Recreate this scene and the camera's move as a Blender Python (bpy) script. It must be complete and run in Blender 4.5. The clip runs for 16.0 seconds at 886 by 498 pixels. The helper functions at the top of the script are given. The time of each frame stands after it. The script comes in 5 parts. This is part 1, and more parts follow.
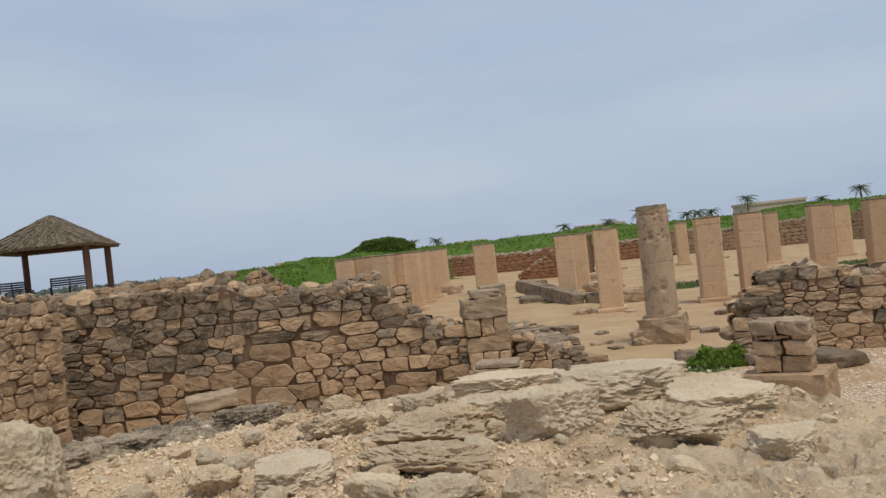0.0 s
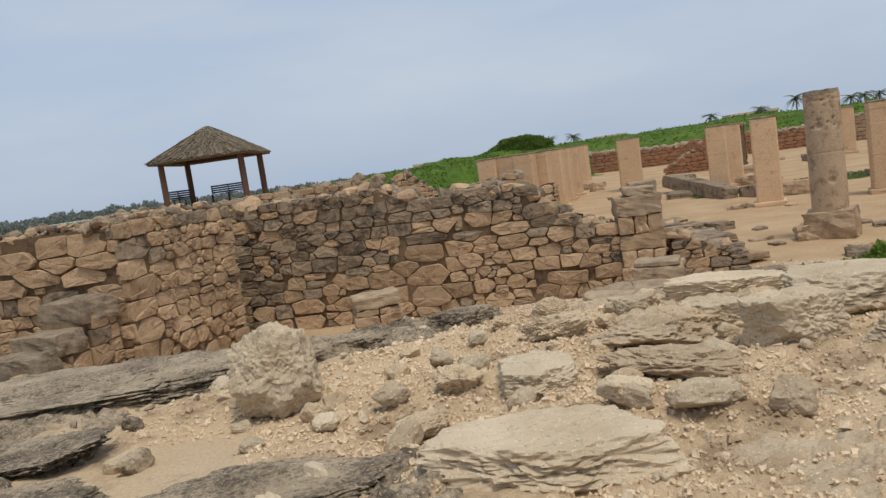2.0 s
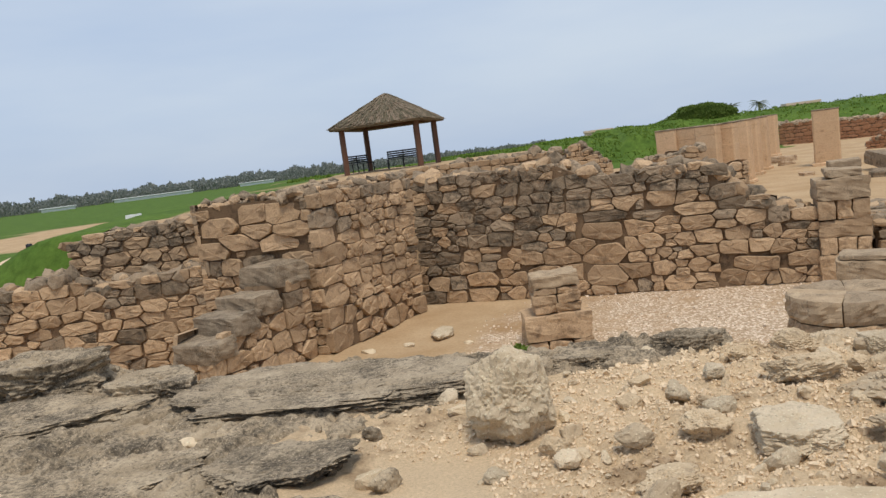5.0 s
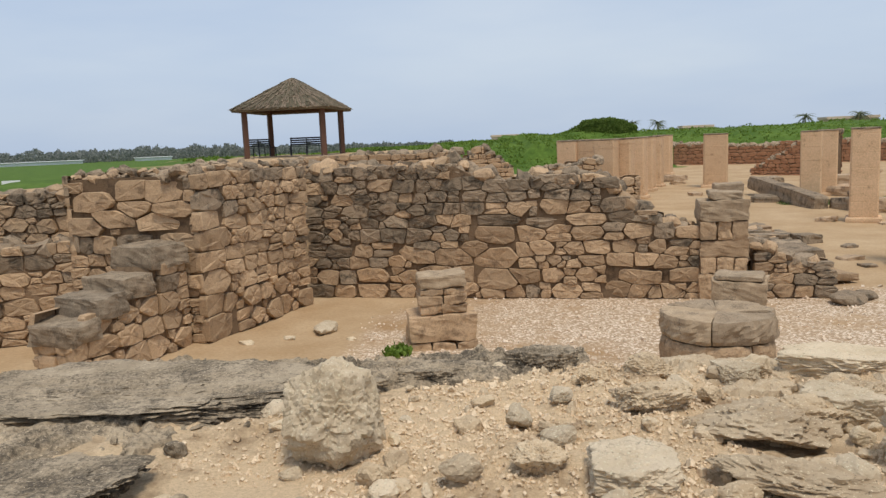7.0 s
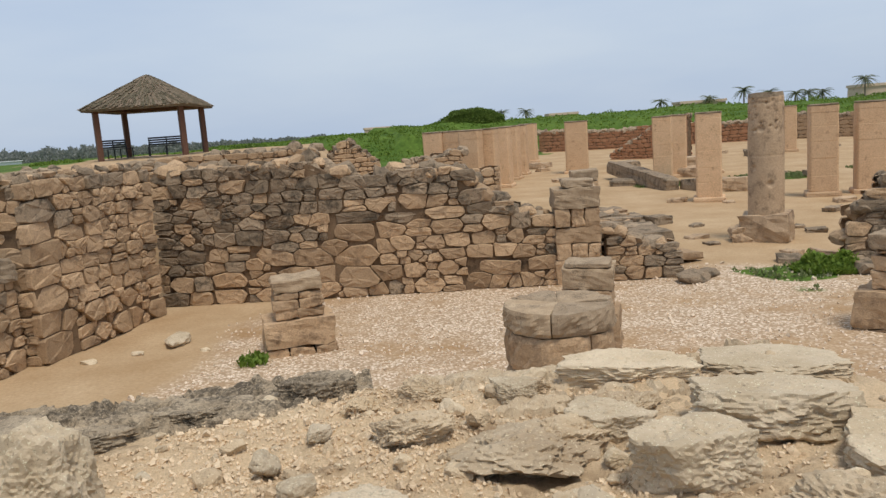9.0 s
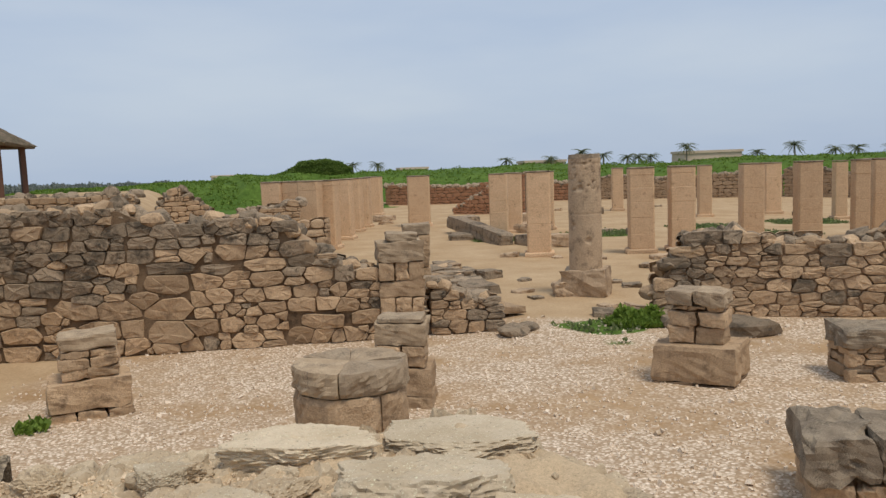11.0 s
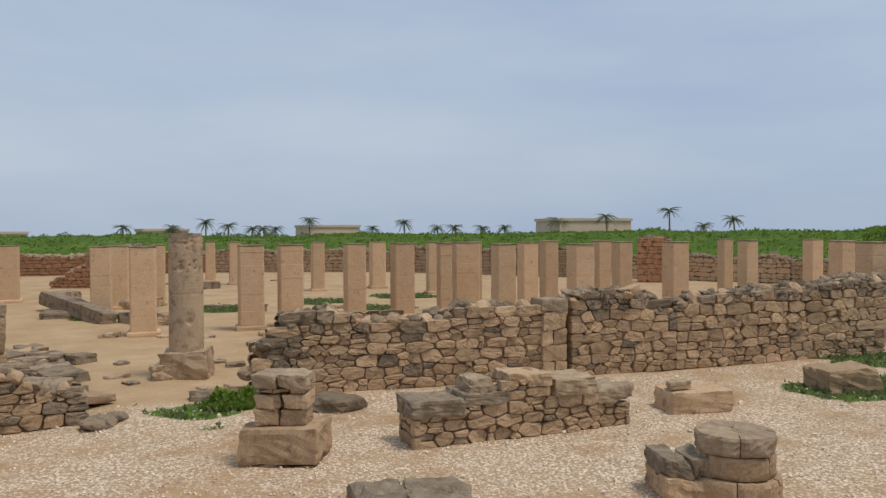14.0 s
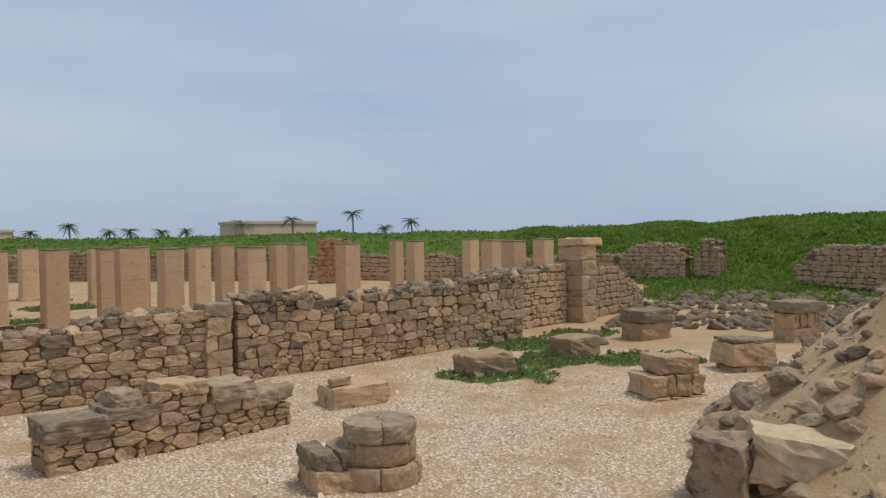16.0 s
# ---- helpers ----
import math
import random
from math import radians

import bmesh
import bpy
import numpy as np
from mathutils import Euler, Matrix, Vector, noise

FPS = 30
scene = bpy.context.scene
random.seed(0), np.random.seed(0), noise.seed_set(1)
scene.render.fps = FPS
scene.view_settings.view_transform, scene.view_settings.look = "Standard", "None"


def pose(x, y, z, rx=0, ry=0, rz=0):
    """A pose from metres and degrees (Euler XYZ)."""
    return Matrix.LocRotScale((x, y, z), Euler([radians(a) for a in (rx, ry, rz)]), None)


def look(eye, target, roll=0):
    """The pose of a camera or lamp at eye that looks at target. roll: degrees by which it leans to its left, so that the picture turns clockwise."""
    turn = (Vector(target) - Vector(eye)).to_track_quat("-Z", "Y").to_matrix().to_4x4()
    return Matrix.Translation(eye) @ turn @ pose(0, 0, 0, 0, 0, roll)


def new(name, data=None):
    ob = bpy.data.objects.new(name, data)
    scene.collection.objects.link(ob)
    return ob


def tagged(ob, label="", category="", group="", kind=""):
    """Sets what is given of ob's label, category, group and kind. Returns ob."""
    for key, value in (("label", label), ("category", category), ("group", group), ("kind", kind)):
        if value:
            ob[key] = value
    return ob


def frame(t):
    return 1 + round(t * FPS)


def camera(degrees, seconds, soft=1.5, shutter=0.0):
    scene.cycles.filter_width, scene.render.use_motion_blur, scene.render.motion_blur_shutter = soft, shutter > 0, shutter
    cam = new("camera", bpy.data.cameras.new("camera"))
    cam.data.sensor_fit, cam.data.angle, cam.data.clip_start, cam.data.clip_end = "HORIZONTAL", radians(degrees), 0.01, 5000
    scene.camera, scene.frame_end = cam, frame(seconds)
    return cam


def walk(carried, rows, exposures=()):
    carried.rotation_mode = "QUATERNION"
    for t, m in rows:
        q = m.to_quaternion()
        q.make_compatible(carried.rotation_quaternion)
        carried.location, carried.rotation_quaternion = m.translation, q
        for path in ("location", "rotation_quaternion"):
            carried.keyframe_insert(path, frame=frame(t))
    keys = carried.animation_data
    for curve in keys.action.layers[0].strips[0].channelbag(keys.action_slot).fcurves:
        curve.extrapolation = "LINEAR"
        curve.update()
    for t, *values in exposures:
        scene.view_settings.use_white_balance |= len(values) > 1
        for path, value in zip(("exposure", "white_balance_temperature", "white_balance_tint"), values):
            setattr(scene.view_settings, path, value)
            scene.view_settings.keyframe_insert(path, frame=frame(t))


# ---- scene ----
FOV = 59.27
PATH = [
    (0, pose(0.194, -0.246, 1.967, 90.023, 6.324, -15.956)),
    (0.5, pose(0.149, -0.260, 2.018, 89.503, 6.657, -15.766)),
    (1, pose(0.163, -0.198, 1.993, 88.526, 6.835, -15.557)),
    (1.5, pose(0.096, -0.212, 2.007, 85.500, 7.636, -10.615)),
    (2, pose(0.023, -0.210, 2.002, 83.853, 8.203, -5.946)),
    (2.5, pose(-0.087, -0.219, 2.019, 84.133, 7.303, 1.082)),
    (3, pose(-0.141, -0.257, 2.045, 84.499, 7.631, 6.564)),
    (3.2, pose(-0.155, -0.258, 2.045, 84.396, 7.760, 7.494)),
    (5.3, pose(-0.085, -0.156, 2.146, 82.949, 6.970, 5.852)),
    (5.5, pose(-0.072, -0.144, 2.136, 82.999, 6.125, 4.496)),
    (6, pose(-0.073, -0.100, 2.102, 82.655, 3.424, 3.871)),
    (6.5, pose(-0.033, -0.072, 2.130, 82.588, 2.705, 2.648)),
    (7, pose(0.000, 0.000, 2.119, 82.143, 2.356, -0.304)),
    (7.5, pose(0.034, 0.027, 2.125, 82.064, 4.027, -1.073)),
    (8, pose(0.073, 0.066, 2.147, 82.016, 4.850, -1.554)),
    (8.5, pose(0.151, 0.094, 2.143, 81.732, 4.691, -3.588)),
    (9, pose(0.261, 0.126, 2.143, 81.073, 4.032, -9.494)),
    (9.2, pose(0.286, 0.128, 2.142, 80.805, 3.879, -10.963)),
    (11.3, pose(0.668, 0.210, 2.117, 85.086, 1.896, -22.643)),
    (11.5, pose(0.646, 0.188, 2.140, 85.507, 1.791, -24.539)),
    (12, pose(0.687, 0.123, 2.141, 85.588, 1.378, -29.346)),
    (12.5, pose(0.733, 0.063, 2.151, 85.317, 1.049, -34.196)),
    (13, pose(0.784, -0.006, 2.169, 85.476, 0.737, -38.567)),
    (13.5, pose(0.836, -0.067, 2.219, 87.155, 0.457, -42.450)),
    (14, pose(0.878, -0.138, 2.270, 88.945, 0.347, -47.130)),
    (14.5, pose(0.915, -0.205, 2.279, 89.285, 0.511, -52.200)),
    (15, pose(0.957, -0.306, 2.283, 89.310, 0.706, -58.961)),
    (15.5, pose(1.000, -0.391, 2.275, 89.268, 0.918, -65.393)),
    (16, pose(1.042, -0.448, 2.254, 88.889, 1.014, -69.823)),
]

cam = camera(FOV, 16.0, soft=1.4)
EXPOSURES = [(0, 0.0), (1.5, 0.02), (3, 0.2), (5.5, 0.25), (9, 0.22), (11.3, 0.08), (16, 0.0)]
walk(cam, PATH, EXPOSURES)

# ---- sky, sun ----
world = bpy.data.worlds.new("hazy_sky")
scene.world = world
world.use_nodes = True
wn = world.node_tree
bg = wn.nodes["Background"]
sky = wn.nodes.new("ShaderNodeTexSky")
sky.sky_type = 'NISHITA'
sky.sun_disc = False
sky.sun_elevation = radians(67)
sky.sun_rotation = radians(159)
sky.dust_density = 3.0
sky_gain = wn.nodes.new("ShaderNodeMixRGB")
sky_gain.blend_type = 'MULTIPLY'
sky_gain.inputs[0].default_value = 1.0
sky_gain.inputs[2].default_value = (0.10, 0.10, 0.10, 1)
wn.links.new(sky.outputs[0], sky_gain.inputs[1])
wco = wn.nodes.new("ShaderNodeTexCoord")
wmap = wn.nodes.new("ShaderNodeMapping")
wmap.inputs["Scale"].default_value = (1.0, 1.0, 4.5)
wmap.inputs["Rotation"].default_value = (0.12, 0.2, 0.4)
wn.links.new(wco.outputs["Generated"], wmap.inputs[0])
wno = wn.nodes.new("ShaderNodeTexNoise")
wno.inputs["Scale"].default_value = 1.7
wno.inputs["Detail"].default_value = 5
wno.inputs["Roughness"].default_value = 0.5
wn.links.new(wmap.outputs[0], wno.inputs["Vector"])
veil = wn.nodes.new("ShaderNodeValToRGB")
veil.color_ramp.elements[0].position, veil.color_ramp.elements[0].color = 0.3, (0.37, 0.465, 0.625, 1)
veil.color_ramp.elements[1].position, veil.color_ramp.elements[1].color = 0.72, (0.505, 0.575, 0.67, 1)
wn.links.new(wno.outputs[0], veil.inputs[0])
wmix = wn.nodes.new("ShaderNodeMixRGB")
wmix.inputs[0].default_value = 0.86
wn.links.new(sky_gain.outputs[0], wmix.inputs[1])
wn.links.new(veil.outputs[0], wmix.inputs[2])
wn.links.new(wmix.outputs[0], bg.inputs[0])
bg.inputs[1].default_value = 1.05
sun = new("sun", bpy.data.lights.new("sun", "SUN"))
sun.data.energy, sun.data.angle = 2.05, radians(16)
sun.data.color = (1.0, 0.93, 0.82)
sun.matrix_world = look((5, -13, 34), (0, 0, 0))

# ---- materials ----
def nodes_of(name):
    m = bpy.data.materials.new(name)
    m.use_nodes = True
    return m, m.node_tree, m.node_tree.nodes["Principled BSDF"]


def add_noise(nt, vec, scale, detail=4, rough=0.6):
    n = nt.nodes.new("ShaderNodeTexNoise")
    n.inputs["Scale"].default_value, n.inputs["Detail"].default_value, n.inputs["Roughness"].default_value = scale, detail, rough
    nt.links.new(vec, n.inputs["Vector"])
    return n.outputs[0]


def ramp(nt, fac, lo, hi, a=(0, 0, 0), b=(1, 1, 1)):
    r = nt.nodes.new("ShaderNodeValToRGB")
    r.color_ramp.elements[0].position, r.color_ramp.elements[1].position = lo, hi
    r.color_ramp.elements[0].color, r.color_ramp.elements[1].color = (*a, 1), (*b, 1)
    nt.links.new(fac, r.inputs[0])
    return r.outputs[0]


def mix(nt, fac, a, b, kind='MIX'):
    n = nt.nodes.new("ShaderNodeMixRGB")
    n.blend_type = kind
    for sock, v in zip(n.inputs, (fac, a, b)):
        if isinstance(v, (int, float)):
            sock.default_value = v
        elif isinstance(v, tuple):
            sock.default_value = (*v, 1)
        else:
            nt.links.new(v, sock)
    return n.outputs[0]


def bump(nt, bsdf, height, strength, distance):
    b = nt.nodes.new("ShaderNodeBump")
    b.inputs["Strength"].default_value, b.inputs["Distance"].default_value = strength, distance
    nt.links.new(height, b.inputs["Height"])
    nt.links.new(b.outputs[0], bsdf.inputs["Normal"])


def stone_material(name, c1, c2, stain, amount=0.5, grain=22.0, spread=0.35, relief=0.012, rough=0.93, speck=0.45):
    """Weathered limestone: two tones, stains with their own outline, grit, and a tone of its own for each piece."""
    m, nt, bsdf = nodes_of(name)
    pos = nt.nodes.new("ShaderNodeNewGeometry").outputs["Position"]
    info = nt.nodes.new("ShaderNodeObjectInfo").outputs["Random"]
    base = mix(nt, ramp(nt, add_noise(nt, pos, 3.1, 3), 0.35, 0.65), c1, c2)
    base = mix(nt, ramp(nt, add_noise(nt, pos, grain * 2.2, 5, 0.7), 0.3, 0.72), base, tuple(min(1, c * 1.32) for c in c2))
    tone = ramp(nt, info, 0.0, 1.0, (1 - spread,) * 3, (1 + spread * 0.6,) * 3)
    base = mix(nt, 1.0, base, tone, 'MULTIPLY')
    dirt = ramp(nt, add_noise(nt, pos, 5.3, 6, 0.72), 0.62 - amount * 0.3, 0.72 - amount * 0.2)
    base = mix(nt, dirt, base, stain)
    spots = ramp(nt, add_noise(nt, pos, grain * 4.5, 3, 0.6), 0.58, 0.68)
    base = mix(nt, mix(nt, 1.0, spots, (speck,) * 3, 'MULTIPLY'), base, tuple(c * 0.55 for c in stain))
    nt.links.new(base, bsdf.inputs["Base Color"])
    bsdf.inputs["Roughness"].default_value = rough
    bsdf.inputs["Specular IOR Level"].default_value = 0.2
    h = mix(nt, 0.5, add_noise(nt, pos, grain, 8, 0.72), add_noise(nt, pos, grain * 4, 4, 0.6))
    bump(nt, bsdf, h, 0.9, relief)
    return m


def crusted_material(name, c1, c2, crust, amount):
    """Crumbly limestone: blotches of dark crust, coarse grit, pale flecks and dark pits, down to a few millimetres."""
    m, nt, bsdf = nodes_of(name)
    pos = nt.nodes.new("ShaderNodeNewGeometry").outputs["Position"]
    info = nt.nodes.new("ShaderNodeObjectInfo").outputs["Random"]
    base = mix(nt, ramp(nt, add_noise(nt, pos, 9, 5, 0.6), 0.35, 0.65), c1, c2)
    base = mix(nt, 1.0, base, ramp(nt, info, 0, 1, (0.84, 0.84, 0.84), (1.14, 1.12, 1.08)), 'MULTIPLY')
    blotch = mix(nt, 0.5, add_noise(nt, pos, 6.5, 6, 0.7), add_noise(nt, pos, 95, 5, 0.75))
    base = mix(nt, ramp(nt, blotch, 0.66 - amount * 0.34, 0.76 - amount * 0.3), base, crust)
    flecks = ramp(nt, add_noise(nt, pos, 210, 3, 0.6), 0.6, 0.68)
    base = mix(nt, mix(nt, 1.0, flecks, (0.7, 0.7, 0.7), 'MULTIPLY'), base, tuple(min(0.8, c * 1.45) for c in c2))
    pits = ramp(nt, add_noise(nt, pos, 130, 4, 0.7), 0.31, 0.4, (1, 1, 1), (0, 0, 0))
    base = mix(nt, mix(nt, 1.0, pits, (0.75, 0.75, 0.75), 'MULTIPLY'), base, tuple(c * 0.5 for c in crust))
    nt.links.new(base, bsdf.inputs["Base Color"])
    bsdf.inputs["Roughness"].default_value = 0.95
    bsdf.inputs["Specular IOR Level"].default_value = 0.15
    h = mix(nt, 0.45, add_noise(nt, pos, 42, 8, 0.75), add_noise(nt, pos, 150, 5, 0.7))
    bump(nt, bsdf, h, 0.8, 0.009)
    return m


def plain_material(name, c1, c2, scale=6.0, rough=0.8, metal=0.0, relief=0.003, stretch=None, leaf=False):
    m, nt, bsdf = nodes_of(name)
    pos = nt.nodes.new("ShaderNodeNewGeometry").outputs["Position"]
    if stretch:
        mp = nt.nodes.new("ShaderNodeMapping")
        mp.inputs["Scale"].default_value = stretch
        nt.links.new(pos, mp.inputs[0])
        pos = mp.outputs[0]
    n = add_noise(nt, pos, scale, 6, 0.65)
    base = mix(nt, ramp(nt, n, 0.3, 0.7), c1, c2)
    if leaf:
        isl = nt.nodes.new("ShaderNodeNewGeometry").outputs["Random Per Island"]
        base = mix(nt, 1.0, base, ramp(nt, isl, 0, 1, (0.6, 0.65, 0.55), (1.35, 1.25, 1.2)), 'MULTIPLY')
    nt.links.new(base, bsdf.inputs["Base Color"])
    bsdf.inputs["Roughness"].default_value, bsdf.inputs["Metallic"].default_value = rough, metal
    bsdf.inputs["Specular IOR Level"].default_value = 0.25
    bump(nt, bsdf, n, 0.6, relief)
    if leaf:
        thin = nt.nodes.new("ShaderNodeBsdfTranslucent")
        nt.links.new(base, thin.inputs[0])
        both = nt.nodes.new("ShaderNodeMixShader")
        both.inputs[0].default_value = 0.45
        nt.links.new(bsdf.outputs[0], both.inputs[1])
        nt.links.new(thin.outputs[0], both.inputs[2])
        nt.links.new(both.outputs[0], nt.nodes["Material Output"].inputs[0])
    return m


TAN = stone_material("tan_limestone", (0.37, 0.247, 0.141), (0.465, 0.322, 0.196), (0.26, 0.175, 0.106), 0.3, spread=0.24, relief=0.018)
GREY = stone_material("lichen_grey_limestone", (0.215, 0.16, 0.106), (0.31, 0.233, 0.156), (0.105, 0.083, 0.059), 0.42, 26, 0.32, 0.018, speck=0.6)
RED = stone_material("reddish_brick_stone", (0.34, 0.15, 0.075), (0.42, 0.22, 0.12), (0.2, 0.11, 0.07), 0.3)
MORTAR = stone_material("earth_mortar", (0.16, 0.104, 0.06), (0.23, 0.152, 0.09), (0.09, 0.06, 0.038), 0.4, 30)
DRESSED = stone_material("dressed_sandstone", (0.46, 0.30, 0.175), (0.54, 0.37, 0.225), (0.38, 0.245, 0.14), 0.12, 14, 0.16, 0.005)
ROUND = stone_material("pitted_sandstone", (0.35, 0.243, 0.15), (0.43, 0.31, 0.2), (0.25, 0.175, 0.112), 0.35, 18, 0.1, 0.008)
CAPPING = crusted_material("dark_weathered_capping", (0.23, 0.175, 0.122), (0.34, 0.27, 0.19), (0.1, 0.079, 0.056), 0.5)
LICHEN = crusted_material("lichen_flecked_limestone", (0.32, 0.235, 0.152), (0.44, 0.335, 0.226), (0.15, 0.115, 0.08), 0.42)
PALE = crusted_material("pale_limestone", (0.52, 0.41, 0.275), (0.65, 0.53, 0.378), (0.33, 0.265, 0.188), 0.26)
BROWN = crusted_material("sandy_brown_rock", (0.46, 0.345, 0.222), (0.6, 0.475, 0.325), (0.26, 0.193, 0.127), 0.3)
BEDROCK = crusted_material("lichen_dark_rock", (0.3, 0.235, 0.158), (0.46, 0.37, 0.26), (0.11, 0.088, 0.063), 0.6)
PEBBLE = stone_material("pale_pebble", (0.46, 0.34, 0.21), (0.6, 0.47, 0.32), (0.36, 0.25, 0.15), 0.3, 60, 0.4, 0.003)
SHELLS = stone_material("crushed_shell_gravel", (0.56, 0.435, 0.31), (0.7, 0.575, 0.44), (0.42, 0.31, 0.2), 0.3, 60, 0.4, 0.003)
EARTH = stone_material("sandy_earth", (0.45, 0.32, 0.19), (0.56, 0.42, 0.265), (0.35, 0.245, 0.145), 0.35, 70, 0.0, 0.008)
LEAF = plain_material("green_leaves", (0.115, 0.19, 0.032), (0.215, 0.315, 0.058), 0.6, 0.7, 0, 0.01, leaf=True)
BUSH = plain_material("dark_bush_leaves", (0.1, 0.16, 0.032), (0.18, 0.255, 0.058), 1.2, 0.7, 0, 0.01, leaf=True)
CREEPER = plain_material("grey_green_creeper", (0.14, 0.18, 0.075), (0.22, 0.255, 0.115), 4, 0.75, 0, 0.004, leaf=True)
# far tree leaves: distance haze put into the colour as pale grey
FARLEAF = plain_material("haze_tinted_far_trees", (0.2, 0.22, 0.215), (0.27, 0.29, 0.28), 0.2, 0.9, leaf=True)
# fronds of the far palms, base colour lightened to stand in for haze
PALMLEAF = plain_material("haze_lightened_fronds", (0.12, 0.14, 0.085), (0.19, 0.21, 0.125), 0.5, 0.8, leaf=True)
BARK = plain_material("palm_bark", (0.22, 0.18, 0.14), (0.3, 0.25, 0.2), 3, 0.95)
THATCH = plain_material("dry_palm_thatch", (0.17, 0.138, 0.104), (0.37, 0.31, 0.235), 9, 0.95, leaf=True)
POST = plain_material("brown_painted_wood", (0.10, 0.05, 0.032), (0.155, 0.08, 0.052), 7, 0.6, stretch=(6, 6, 1))
IRON = plain_material("dark_metal", (0.03, 0.03, 0.033), (0.05, 0.05, 0.055), 9, 0.45, 0.6)
PLASTER = plain_material("tan_plaster", (0.64, 0.475, 0.35), (0.7, 0.53, 0.4), 0.4, 0.9)
RECESS = plain_material("shaded_window_glass", (0.05, 0.05, 0.055), (0.08, 0.08, 0.085), 1.0, 0.2)
WHITE = plain_material("white_paint", (0.72, 0.73, 0.74), (0.8, 0.8, 0.8), 2, 0.5)


def ground_material():
    """Sand, crushed shell gravel and low green growth, laid out by the two masks on the sheet."""
    m, nt, bsdf = nodes_of("sand_gravel_and_grass")
    pos = nt.nodes.new("ShaderNodeNewGeometry").outputs["Position"]
    masks = nt.nodes.new("ShaderNodeVertexColor")
    masks.layer_name = "cover"
    split = nt.nodes.new("ShaderNodeSeparateColor")
    nt.links.new(masks.outputs[0], split.inputs[0])
    sand = mix(nt, ramp(nt, add_noise(nt, pos, 0.9, 6, 0.65), 0.35, 0.68), (0.43, 0.29, 0.16), (0.55, 0.40, 0.245))
    sand = mix(nt, ramp(nt, add_noise(nt, pos, 26, 5, 0.7), 0.35, 0.7), mix(nt, 1.0, sand, (0.8, 0.78, 0.75), 'MULTIPLY'), sand)
    vor = nt.nodes.new("ShaderNodeTexVoronoi")
    vor.inputs["Scale"].default_value = 34
    nt.links.new(pos, vor.inputs["Vector"])
    chip = nt.nodes.new("ShaderNodeSeparateColor")
    nt.links.new(vor.outputs["Color"], chip.inputs[0])
    shells = mix(nt, ramp(nt, chip.outputs[0], 0.1, 0.95), (0.40, 0.285, 0.18), (0.82, 0.68, 0.53))
    shells = mix(nt, ramp(nt, vor.outputs["Distance"], 0.35, 0.75), shells, (0.36, 0.25, 0.155))
    patch = ramp(nt, add_noise(nt, pos, 0.75, 5, 0.7), 0.47, 0.66)
    shells = mix(nt, patch, shells, mix(nt, 1.0, sand, (0.86, 0.8, 0.74), 'MULTIPLY'))
    green = mix(nt, ramp(nt, add_noise(nt, pos, 0.5, 6, 0.65), 0.3, 0.7), (0.065, 0.125, 0.02), (0.14, 0.22, 0.038))
    green = mix(nt, ramp(nt, add_noise(nt, pos, 5, 5, 0.7), 0.35, 0.7), mix(nt, 1.0, green, (0.6, 0.6, 0.6), 'MULTIPLY'), green)
    edge = mix(nt, 0.35, split.outputs[0], add_noise(nt, pos, 4, 5, 0.7), 'OVERLAY')
    base = mix(nt, ramp(nt, split.outputs[1], 0.3, 0.7), sand, shells)
    base = mix(nt, ramp(nt, edge, 0.4, 0.6), base, green)
    nt.links.new(base, bsdf.inputs["Base Color"])
    bsdf.inputs["Roughness"].default_value = 0.95
    bsdf.inputs["Specular IOR Level"].default_value = 0.1
    h = mix(nt, 0.5, add_noise(nt, pos, 30, 6, 0.7), vor.outputs["Distance"])
    bump(nt, bsdf, h, 0.7, 0.012)
    return m


GROUND = ground_material()

# ---- builders ----
def part(name, bm, material, parent=None, label=""):
    """Link a bmesh (or a ready mesh) as one mesh object under a thing."""
    if isinstance(bm, bmesh.types.BMesh):
        me = bpy.data.meshes.new(name)
        bm.to_mesh(me)
        bm.free()
    else:
        me = bm
    if not me.materials:
        me.materials.append(material)
    ob = new(name, me)
    if parent:
        ob.parent = parent
    return tagged(ob, label=label)


def thing(name, m, label, category, group=""):
    ob = new(name)
    ob.empty_display_size = 0.1
    ob.matrix_world = m
    return tagged(ob, label, category, group)


def from_lists(name, verts, faces, material, smooth=False):
    me = bpy.data.meshes.new(name)
    me.from_pydata(verts, [], faces)
    me.materials.append(material)
    if smooth:
        me.polygons.foreach_set("use_smooth", [True] * len(me.polygons))
    me.update()
    return me


def fbm(p, octaves=4):
    return noise.fractal(p, 0.9, 2.1, octaves)


